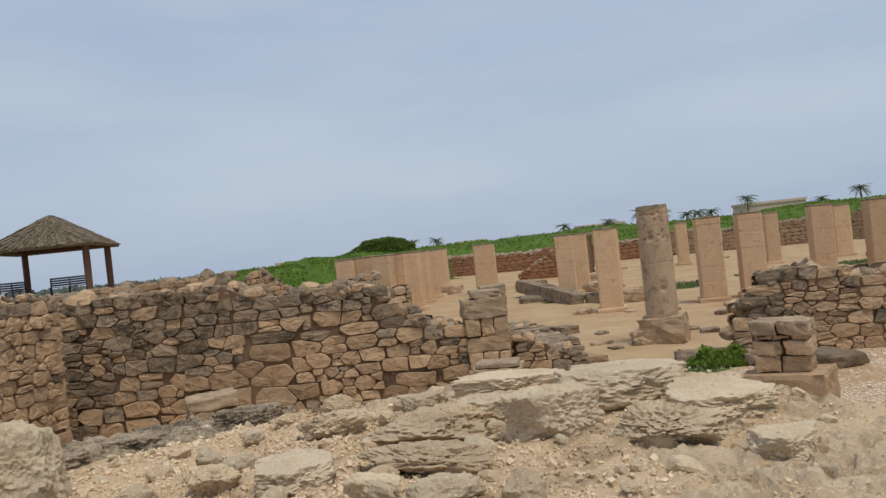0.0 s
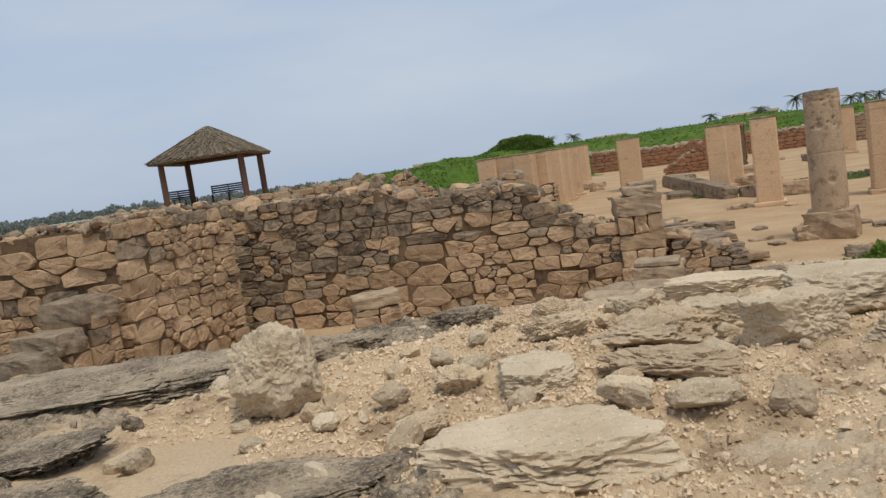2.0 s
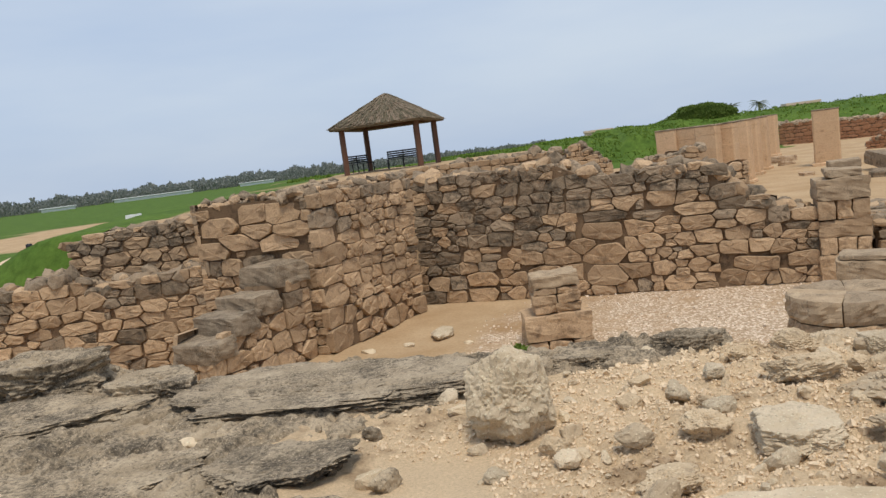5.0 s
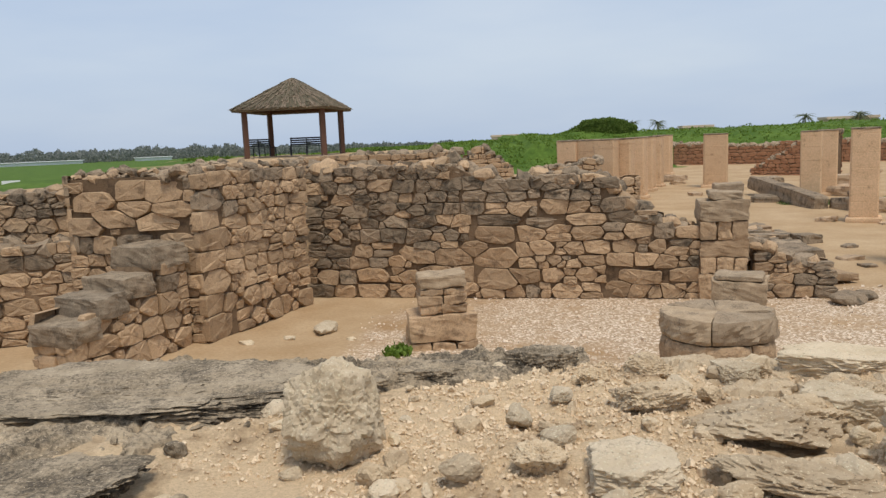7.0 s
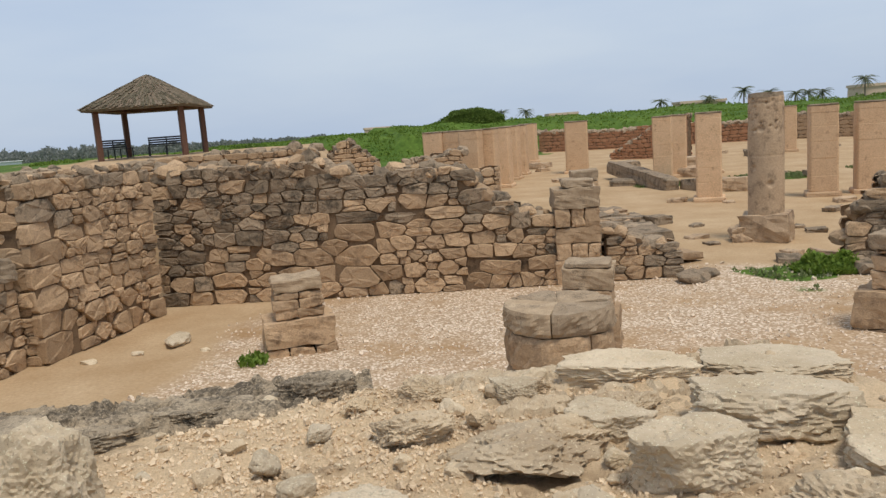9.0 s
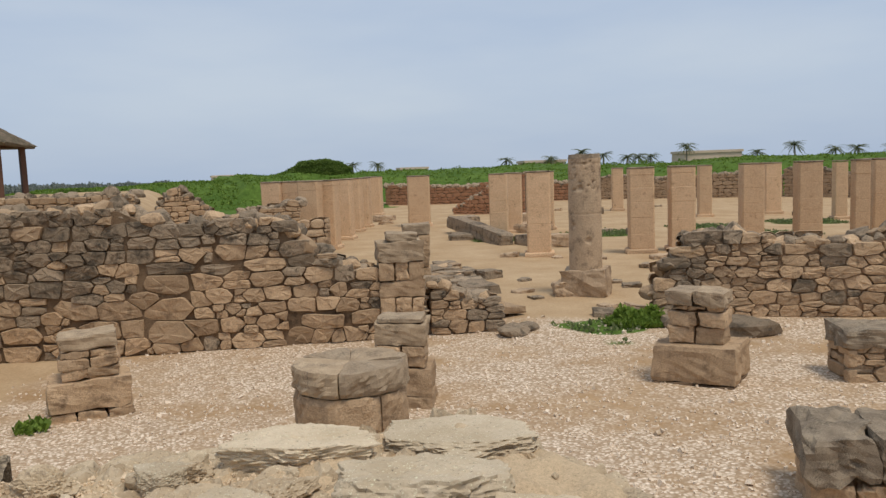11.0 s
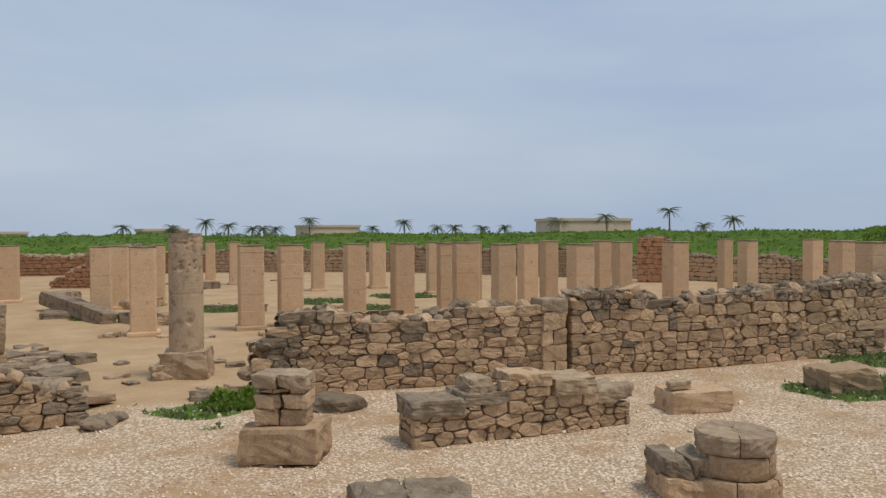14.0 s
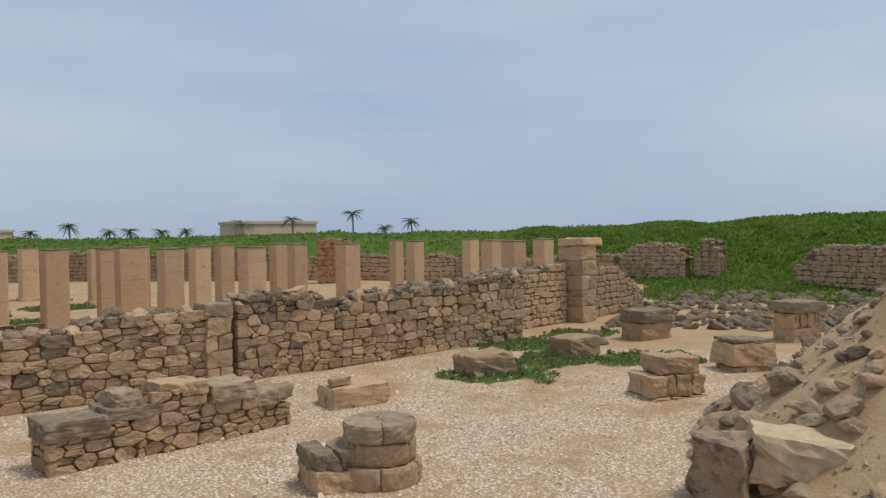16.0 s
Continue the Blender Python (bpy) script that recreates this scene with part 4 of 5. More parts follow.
# fallen beam and slabs on the hall floor
beam = tagged(part("fallen_beam", block_mesh(5.2, 0.5, 0.42, 55, GREY, 0.03, cuts=6, power=16), GREY), "long fallen grey stone beam half buried in sand", "beam")
beam.matrix_world = pose(9.95, 22.6, 0.05, 3, -3, 86)
BITS = random.Random(21)
for k in range(46):
    if k < 14:
        x, y = BITS.uniform(5.9, 8.6), BITS.uniform(9.6, 12.4)
        s = BITS.uniform(0.14, 0.36)
    elif k < 28:
        x, y = BITS.uniform(6.5, 12.0), BITS.uniform(13.0, 19.0)
        s = BITS.uniform(0.2, 0.6)
    else:
        x, y = BITS.uniform(8.0, 24.0), BITS.uniform(18.0, 33.0)
        s = BITS.uniform(0.4, 1.3)
    if math.hypot(x - 7.24, y - 11.42) < 0.55:
        continue
    ob = part("flat_stone", block_mesh(s, s * BITS.uniform(0.5, 0.9), s * BITS.uniform(0.2, 0.35), 500 + k % 12, ROUND if k % 2 else GREY, 0.04, cuts=3), GREY)
    ob.matrix_world = pose(x, y, ground_height(x, y) - 0.03, BITS.uniform(-4, 4), BITS.uniform(-4, 4), BITS.uniform(0, 180))
    tagged(ob, "flat weathered stone lying on the sand", "stone", "fallen slabs")

# far walls of the hall
HALL_WALL = [((14.0, 47.0), (25.0, 41.0), 1.35, RED), ((25.0, 41.0), (32.0, 33.0), 1.45, TAN), ((32.0, 33.0), (36.0, 20.0), 1.5, TAN), ((36.0, 20.0), (36.5, 12.0), 1.25, TAN), ((36.5, 12.0), (33.0, 4.0), 1.2, TAN)]
for k, (a, b, h, tone) in enumerate(HALL_WALL):
    length = math.hypot(b[0] - a[0], b[1] - a[1])
    r = random.Random(k)
    stone_wall("hall_wall", a, b, 0.6, [(length * i / 8, h * r.uniform(0.82, 1.08)) for i in range(9)], "far tan rubble wall of the hall, grass behind it", 200 + k,
               tall=(0.16, 0.27), wide=(0.24, 0.55), single=False, tone=tone, back=False, group="hall walls", cap_size=(0.16, 0.3))
stone_wall("hall_wall", (33.6, 17.9), (34.0, 16.6), 0.8, [(0, 2.0), (0.6, 2.15), (1.4, 1.95)], "high reddish rubble wall corner behind the columns", 231, tall=(0.2, 0.32), wide=(0.26, 0.6),
           single=False, tone=RED, group="hall walls", ends=(True, True))
# gabled rubble ruins behind the high wall and beside the hall
stone_wall("ruined_gable", (0.62, 22.5), (2.1, 22.35), 0.7, [(0, 1.4), (0.3, 1.75), (0.58, 2.0), (0.85, 1.75), (1.48, 1.2)], "broken gable of reddish tan rubble", 241, single=False, dark=lambda u, v: 0.3, group="hall walls", ends=(True, True))
stone_wall("hall_wall", (2.6, 21.2), (4.2, 20.9), 0.5, [(0, 1.2), (0.8, 1.35), (1.6, 1.5)], "low tan wall before the columns", 243, single=False, group="hall walls", wide=(0.2, 0.5))
stone_wall("ruined_gable", (13.5, 34.0), (16.0, 31.5), 0.7, [(0, 0.35), (1.2, 1.0), (2.4, 1.75), (3.5, 1.9)], "sloping reddish rubble wall grown over with grass", 247, single=False, tone=RED, group="hall walls")
stone_wall("stone_wall", (-3.2, 14.9), (0.3, 14.2), 0.5, [(0, 1.85), (1.5, 1.92), (3.5, 1.95)], "low stone wall on the raised ground", 251, single=False, tall=(0.1, 0.16))
stone_wall("ruined_wall", (35.75, 4.04), (35.0, 1.3), 0.8, [(0, 1.0), (0.43, 1.35), (1.42, 1.55), (2.56, 1.4), (2.84, 0.9)], "ruined reddish tan wall on the green hill", 253, single=False, z=0.15, group="ruins on the hill", tall=(0.14, 0.24), wide=(0.2, 0.46))
stone_wall("ruined_wall", (35.01, 0.94), (34.64, -0.04), 0.9, [(0, 0.9), (0.31, 1.75), (0.73, 1.7), (1.05, 0.95)], "ruined stump of masonry on the green hill", 257, single=False, z=0.1, group="ruins on the hill", tall=(0.14, 0.24), wide=(0.2, 0.46))
stone_wall("ruined_wall", (31.96, -2.64), (28.95, -6.2), 0.8, [(0, 0.5), (0.56, 1.2), (1.40, 1.45), (4.66, 1.35)], "long tan rubble wall sunk in green growth", 259, single=False, z=0.15, group="ruins on the hill", tall=(0.14, 0.24), wide=(0.2, 0.5))

# ---- the rubble-topped wall in front of the visitor ----
def crest(x, y):
    """Height of the ruined wall's earthen top."""
    p = Vector((x, y, 0))
    calm = smooth(0.28, 0.12, math.hypot((x + 0.38) * 0.8, y - 1.2)) * 0.8
    lumps = 0.022 * max(0, noise.noise(p * 8.5)) + 0.016 * abs(noise.noise(p * 15)) + 0.011 * noise.noise(p * 27) + 0.006 * noise.noise(p * 60)
    h = 1.572 + 0.02 * noise.noise(p * 2.3) + 0.012 * noise.noise(p * 6) + (1 - calm) * lumps
    h += 0.008 * smooth(0.9, 1.35, y) * smooth(-0.05, 0.35, x) - 0.01 * smooth(0.1, -0.3, x)
    edge = 1.86 + 0.2 * smooth(-0.8, -1.7, x) - 0.1 * smooth(0.5, 1.1, x) + 0.09 * noise.noise(Vector((x * 2.2, 3, 0))) + 0.035 * noise.noise(Vector((x * 8, 5, 0)))
    h -= 1.4 * smooth(edge, edge + 0.5, y) + 0.06 * smooth(edge - 0.12, edge, y)
    right = 1.44 - 0.1 * y + 0.06 * noise.noise(Vector((y * 4, 9, 0)))
    h -= 1.35 * smooth(right, right + 0.35, x)
    h -= 1.2 * smooth(0.12, -0.02, y) + 1.5 * smooth(-3.9, -4.15, x)
    return max(h, 0.02)


def build_crest():
    xs, ys = np.linspace(-4.2, 1.9, 470), np.linspace(-0.05, 2.25, 190)
    verts = [(float(x), float(y), crest(float(x), float(y))) for y in ys for x in xs]
    nx, faces = len(xs), []
    for j in range(len(ys) - 1):
        for i in range(nx - 1):
            a = j * nx + i
            faces.append((a, a + 1, a + nx + 1, a + nx))
    ob = new("ruined_wall_top", from_lists("ruined_wall_top", verts, faces, EARTH, True))
    return tagged(ob, "broad ruined wall top of sandy earth and grit", "wall top", kind="structure")


build_crest()


def outcrop(name, x0, x1, y0, y1, step, cell, lift, share, material, label, seed):
    """Bedded rock breaking through the earth: tilted plates with crevices between them."""
    xs, ys = np.arange(x0, x1, step), np.arange(y0, y1, step)
    verts, faces, nx = [], [], len(xs)
    for y in ys:
        for x in xs:
            p = Vector((float(x), float(y), 0.0))
            q = Vector((x * cell, y * cell * 1.7, seed)) + 0.35 * Vector((noise.noise(p * 5), noise.noise(p * 5 + Vector((7, 0, 0))), 0))
            dist, pts = noise.voronoi(q)
            gap = dist[1] - dist[0]
            c = pts[0]
            own = noise.noise(c * 3.7 + Vector((3, 1, 0)))
            tilt = (q.x - c.x) * noise.noise(c * 5) + (q.y - c.y) * noise.noise(c * 6 + Vector((2, 0, 0)))
            h = lift * (smooth(0.0, 0.08, gap) * (0.75 + 0.5 * own) + 0.5 * tilt)
            h += 0.009 * fbm(p * 14, 5) + 0.009 * fbm(p * 48, 4) - 0.012 * smooth(0.1, 0.35, noise.noise(p * 22))
            w = share(float(x), float(y)) + 0.35 * noise.noise(p * 4 + Vector((seed, 0, 0))) + 0.25 * own
            base_z = crest(float(x), float(y))
            flat_z = (1.58 - 0.02 * smooth(0.2, 0.5, float(x))) if base_z > 1.48 else base_z
            verts.append((float(x), float(y), max(flat_z, base_z - 0.02) + h * smooth(0.3, 0.6, w) - 0.09 * smooth(0.42, 0.2, w)))
    for j in range(len(ys) - 1):
        for i in range(nx - 1):
            a = j * nx + i
            faces.append((a, a + 1, a + nx + 1, a + nx))
    tagged(new(name, from_lists(name, verts, faces, material)), label, "rock", kind="structure")


outcrop("rock_outcrop", -3.0, 0.35, 0.22, 2.2, 0.0095, 3.0, 0.022,
        lambda x, y: max(0.85 * smooth(-0.42, -0.68, x), 0.7 * smooth(1.6, 1.75, y) * smooth(0.5, 0.2, x), 0.75 * smooth(0.98, 0.86, y) * smooth(0.16, 0.02, x)) - 0.9 * smooth(0.26, 0.14, math.hypot((x + 0.38) * 0.8, y - 1.2)),
        BEDROCK, "dark lichen-crusted bedded rock breaking through earth", 3.0)
outcrop("rock_outcrop", 0.12, 1.5, 0.22, 1.95, 0.0085, 5.2, 0.03,
        lambda x, y: 0.5 * smooth(0.3, 0.6, x) + 0.25 * smooth(0.9, 0.6, y) * smooth(0.2, 0.35, x) + 0.2 * smooth(1.3, 1.5, y) - 0.1,
        BROWN, "crumbly sandy conglomerate rock on the wall top", 8.0)


def broken_sides(seed, n=6):
    """Steep broken faces round a slab, which give it an angular outline."""
    r = random.Random(seed)
    return tuple(((math.cos(6.283 * (k + r.uniform(-0.3, 0.3)) / n), math.sin(6.283 * (k + r.uniform(-0.3, 0.3)) / n), r.uniform(-0.25, 0.15)), r.uniform(0.27, 0.37)) for k in range(n))


def boulder(x, y, w, d, h, rot, seed, material, label, name="rock", sink=0.25, tilt=0.0, flat=0.0, rough=0.1, sub=5, cuts=13, faces=()):
    me = rock_mesh(seed, material, sub=sub, rough=rough, freq=2.4, flat=flat, cuts=cuts, faces=faces)
    xs, ys, zs = zip(*[tuple(v.co) for v in me.vertices])
    ob = tagged(new(name, me), label, "rock", "rocks on the wall top")
    s = (w / (max(xs) - min(xs)), d / (max(ys) - min(ys)), h / (max(zs) - min(zs)))
    ob.matrix_world = pose(x, y, crest(x, y) + h * (0.5 - sink), tilt, 0, rot) @ Matrix.Diagonal((*s, 1))
    return ob


boulder(-0.205, 1.33, 0.185, 0.15, 0.19, 8, 1, PALE, "angular pale grey boulder standing on the wall top", sink=0.06, rough=0.1, cuts=0,
        faces=(((-0.75, -0.5, 0.55), 0.33), ((0.1, -0.95, 0.25), 0.34), ((0.95, -0.2, 0.15), 0.34), ((0.35, 0.1, 0.95), 0.44), ((-0.35, 0.2, 0.9), 0.46), ((-0.95, 0.2, -0.2), 0.42),
               ((0, 0, -1), 0.42), ((0.2, 1, 0.1), 0.4), ((0.6, -0.7, -0.5), 0.42), ((-0.5, -0.6, -0.6), 0.4)))
PALE_SLABS = [(0.28, 1.15, 0.15, 0.17, 0.06, -14), (0.22, 0.8, 0.36, 0.21, 0.075, -8), (0.88, 1.66, 0.31, 0.17, 0.06, -18), (1.0, 1.33, 0.29, 0.2, 0.105, -19), (1.12, 1.12, 0.24, 0.24, 0.075, 15),
              (0.78, 1.17, 0.2, 0.15, 0.1, -16), (1.18, 1.58, 0.3, 0.24, 0.04, -20), (0.63, 1.63, 0.11, 0.08, 0.06, -15), (1.03, 0.83, 0.14, 0.11, 0.06, 30), (0.73, 1.4, 0.17, 0.12, 0.08, -30)]
for k, (x, y, w, d, h, rot) in enumerate(PALE_SLABS):
    boulder(x, y, w, d, h, rot, 20 + k, PALE, "pale flat limestone slab bedded in sand", "rock_slab", 0.2, 3 - 2 * (k % 4), flat=0.3, rough=0.08, cuts=3, faces=(((0, -0.8, -0.6), 0.36), ((0.1, 0.1, 1), 0.3)) + broken_sides(k))
BROWNS = [(0.136, 1.2, 0.1, 0.08, 0.07, 0), (0.385, 1.44, 0.16, 0.11, 0.075, -8), (0.55, 1.33, 0.27, 0.22, 0.085, -18), (0.66, 1.36, 0.12, 0.1, 0.075, 0), (0.93, 1.0, 0.21, 0.16, 0.09, -35), (0.5, 1.09, 0.26, 0.12, 0.065, -36),
          (0.445, 1.65, 0.13, 0.09, 0.07, -6), (0.31, 1.62, 0.075, 0.06, 0.045, 10), (0.665, 1.65, 0.12, 0.08, 0.06, 5), (0.82, 1.48, 0.12, 0.09, 0.06, 40), (0.05, 1.03, 0.12, 0.09, 0.055, 15)]
for k, (x, y, w, d, h, rot) in enumerate(BROWNS):
    boulder(x, y, w, d, h, rot, 40 + k, BROWN, "crumbly sandy brown rock half sunk in earth", sink=0.24, rough=0.17, cuts=10, faces=(((0, -0.8, -0.6), 0.34),))
SMALL = [(-0.125, 1.21, 0.06, 0.05, 0.05, 3), (-0.11, 1.15, 0.06, 0.05, 0.035, 50), (-0.235, 1.13, 0.05, 0.045, 0.03, 20), (0.01, 1.18, 0.075, 0.05, 0.05, 10), (0.128, 1.42, 0.065, 0.05, 0.055, 70), (0.113, 1.77, 0.05, 0.04, 0.04, 0),
         (0.42, 1.075, 0.06, 0.05, 0.04, 25), (0.48, 0.89, 0.12, 0.07, 0.045, -10), (0.385, 0.97, 0.09, 0.06, 0.045, 15), (0.58, 0.83, 0.075, 0.07, 0.065, 0), (-0.93, 1.4, 0.09, 0.05, 0.045, 15), (0.19, 1.3, 0.07, 0.05, 0.045, 40),
         (0.52, 1.5, 0.05, 0.04, 0.04, 0), (0.7, 1.26, 0.05, 0.04, 0.035, 20), (-0.33, 1.46, 0.06, 0.035, 0.02, 0), (0.07, 1.52, 0.05, 0.04, 0.03, 0), (0.22, 1.5, 0.06, 0.05, 0.04, 60)]
for k, (x, y, w, d, h, rot) in enumerate(SMALL):
    boulder(x, y, w, d, h, rot, 60 + k, PALE if k % 3 else BROWN, "small broken stone on sandy grit", "small_rock", 0.16, sub=4, rough=0.1, cuts=8)
DARK = [(-0.02, 1.75, 0.26, 0.13, 0.06, 4), (0.23, 1.79, 0.18, 0.11, 0.075, -4), (-1.64, 1.93, 0.42, 0.28, 0.17, 20), (-1.22, 1.8, 0.34, 0.2, 0.12, -10), (-0.9, 1.78, 0.17, 0.12, 0.07, 0), (-0.28, 1.68, 0.28, 0.12, 0.06, 0)]
for k, (x, y, w, d, h, rot) in enumerate(DARK):
    boulder(x, y, w, d, h, rot, 80 + k, BEDROCK, "dark lichen-crusted rock ledge bedded in earth", "rock_ledge", 0.3, flat=0.32, rough=0.12, cuts=4, faces=broken_sides(80 + k))
# bedded plates of the dark rock, one lapping over the next
PLATES = [(-0.74, 1.66, 0.86, 0.4, 0.062, -4), (-1.5, 1.62, 0.7, 0.4, 0.06, 12), (-0.66, 1.2, 0.34, 0.24, 0.04, 20), (-1.05, 1.16, 0.5, 0.34, 0.05, 24), (-0.62, 0.93, 0.42, 0.2, 0.045, 24), (-1.15, 0.86, 0.5, 0.26, 0.05, 22),
          (-0.2, 0.86, 0.44, 0.2, 0.04, -6), (-0.5, 0.68, 0.5, 0.22, 0.045, 16), (-1.62, 1.22, 0.55, 0.36, 0.05, 20)]
for k, (x, y, w, d, h, rot) in enumerate(PLATES):
    boulder(x, y, w, d, h, rot, 120 + k, BEDROCK, "dark lichen-crusted rock plate with a broken lip", "rock_plate", 0.04, 2 - k % 4, flat=0.3, rough=0.11, cuts=9, sub=6 if k < 4 else 5, faces=(((0.05, -0.75, -0.65), 0.4), ((-0.04, 0.06, 1), 0.27)) + broken_sides(40 + k, 7))
CHIPS = random.Random(31)
CHIP_MESH = {m.name: [rock_mesh(700 + k, m, sub=3, rough=0.14) for k in range(9)] for m in (PALE, BROWN, BEDROCK)}
for k in range(420):
    x, y = CHIPS.uniform(-1.9, 1.35), CHIPS.uniform(0.5, 1.85)
    if x < -0.3 and CHIPS.random() < 0.4:
        continue
    s = CHIPS.uniform(0.01, 0.026) if k % 5 else CHIPS.uniform(0.028, 0.055)
    mat = (BEDROCK if CHIPS.random() < 0.6 else PALE) if x < -0.35 else (PALE if CHIPS.random() < 0.45 else BROWN)
    ob = new("stone_chip", CHIPS.choice(CHIP_MESH[mat.name]))
    ob.matrix_world = pose(x, y, crest(x, y) + s * 0.15, CHIPS.uniform(0, 360), CHIPS.uniform(0, 30), CHIPS.uniform(0, 360)) @ Matrix.Diagonal((s * 1.4, s, s * 0.8, 1))
    tagged(ob, "small stone chip on sandy grit", "stone", "stone chips")


def scatter(name, place, count, size, material, label, seed, category="gravel"):
    """Loose grit: many little angular stones in one mesh."""
    r = random.Random(seed)
    verts, faces = [], []
    for _ in range(count):
        x, y, z = place(r)
        s = r.uniform(*size) * (2 if r.random() < 0.05 else 1)
        q = Euler((r.uniform(0, 6), r.uniform(0, 6), r.uniform(0, 6))).to_matrix()
        o = len(verts)
        for v in ((-1, -0.8, -0.6), (1, -0.8, -0.6), (1, 0.8, -0.6), (-1, 0.8, -0.6), (-0.8, -0.6, 0.6), (0.8, -0.6, 0.6), (0.8, 0.6, 0.6), (-0.8, 0.6, 0.6)):
            p = q @ Vector([c * s * 0.72 * r.uniform(0.7, 1.2) for c in v])
            verts.append((x + p.x, y + p.y, z + p.z + s * 0.15))
        faces += [tuple(o + i for i in f) for f in ((3, 2, 1, 0), (4, 5, 6, 7), (0, 1, 5, 4), (1, 2, 6, 5), (2, 3, 7, 6), (3, 0, 4, 7))]
    return tagged(new(name, from_lists(name, verts, faces, material)), label, category, kind="stuff")


def on_crest(r):
    while True:
        x, y = r.gauss(0.25, 0.5), r.uniform(0.45, 1.85)
        if -1.8 < x < 1.4 and noise.noise(Vector((x * 2.5, y * 2.5, 4))) > -0.25 + (0.45 if x < -0.25 else 0):
            return x, y, crest(x, y)


def on_court(r):
    while True:
        x, y = r.uniform(-1.5, 16), r.uniform(0.5, 10.5)
        if cover(x, y)[1] > r.uniform(0.2, 0.8) and r.random() < 14 / (x * x + y * y + 6):
            return x, y, ground_height(x, y)


def on_mound(r):
    a, q = r.uniform(0, 6.28), 3.2 * math.sqrt(r.random())
    x, y = 9.9 + q * math.cos(a), -3.4 + q * math.sin(a)
    return x, y, ground_height(x, y)


scatter("grit", on_crest, 14000, (0.0024, 0.0064), PEBBLE, "pale grit and pebbles on the wall top", 5)
scatter("shell_gravel", on_court, 15000, (0.010, 0.022), SHELLS, "crushed pale shell gravel on the courtyard", 6)
scatter("grit", on_mound, 1500, (0.015, 0.04), PEBBLE, "pale grit on the rubble bank", 8)

# rubble bank by the near corner of the courtyard
BANK = random.Random(77)
BANK_ROCKS = [rock_mesh(800 + k, (LICHEN, TAN, GREY)[k % 3], sub=3, rough=0.12, cuts=9) for k in range(15)]
TUMBLED = [rock_mesh(900 + k, (GREY, BEDROCK, GREY)[k % 3], sub=2, rough=0.12) for k in range(12)]
for k in range(240):
    a, q = BANK.uniform(1.2, 4.2), 3.25 * (1 - BANK.random() ** 1.6 * 0.75)
    x, y = 9.9 + q * math.cos(a), -3.4 + q * math.sin(a)
    s = BANK.uniform(0.07, 0.24) * (0.8 + 0.6 * (q > 2.4))
    me = BANK_ROCKS[k % 15]
    ob = tagged(new("rock", me), "grey weathered rock on the rubble bank", "rock", "rocks of the rubble bank")
    ob.matrix_world = pose(x, y, ground_height(x, y) + s * 0.05, BANK.uniform(-30, 30), BANK.uniform(-30, 30), BANK.uniform(0, 360)) @ Matrix.Diagonal((s * 1.5, s * 1.1, s * 0.8, 1))
for k, (x, y, w, d, h) in enumerate(((8.0, -0.35, 0.42, 0.45, 0.5), (8.2, -0.95, 0.75, 0.5, 0.42), (8.35, -1.75, 0.6, 0.5, 0.5), (8.0, -2.4, 0.7, 0.5, 0.45))):
    ob = tagged(part("block", block_mesh(w, d, h, 600 + k, BROWN if k else GREY, 0.05), BROWN), "large tan footing block of the rubble bank", "stone", "footing blocks")
    ob.name = "footing_block"
    ob.matrix_world = pose(x, y, 0.0 + 0.1 * (k == 1), 0, -4, 80 + 12 * k)
# tumbled stones by the courtyard's far corner
verts, faces = [], []
for k in range(900):
    x, y = BANK.uniform(16.5, 30.0), BANK.uniform(-5.0, 2.4)
    if y > 2.4 - 0.05 * (x - 16) or (x < 19.5 and -2.6 < y < 2.0):
        continue
    s = BANK.uniform(0.12, 0.34) * (1.6 if k % 7 == 0 else 1)
    me = TUMBLED[k % 12]
    m = pose(x, y, ground_height(x, y) + s * 0.08, BANK.uniform(-30, 30), BANK.uniform(-30, 30), BANK.uniform(0, 360)) @ Matrix.Diagonal((s * 1.4, s, s * 0.7, 1))
    o = len(verts)
    verts += [tuple(m @ v.co) for v in me.vertices]
    faces += [tuple(i + o for i in f.vertices) for f in me.polygons]
tagged(new("tumbled_stones", from_lists("tumbled_stones", verts, faces, GREY)), "tumbled grey stones among green growth", "stones", kind="stuff")
for k, (x, y, s) in enumerate(((7.3, 7.85, 0.62), (7.0, 9.1, 0.4), (6.75, 9.35, 0.36), (6.95, 8.75, 0.4), (-1.4, 8.8, 0.28), (-1.05, 8.35, 0.1), (-1.75, 8.5, 0.1), (-2.2, 8.35, 0.12), (4.85, 9.2, 0.36), (5.1, 9.35, 0.3))):
    ob = tagged(new("loose_stone", rock_mesh(950 + k, GREY if k < 4 or k > 7 else PALE, sub=3, flat=0.28)), "loose weathered stone on the courtyard floor", "stone", "loose stones")
    ob.matrix_world = pose(x, y, s * 0.14, 0, 0, 25 * k) @ Matrix.Diagonal((s * 1.5, s, s * 0.62, 1))

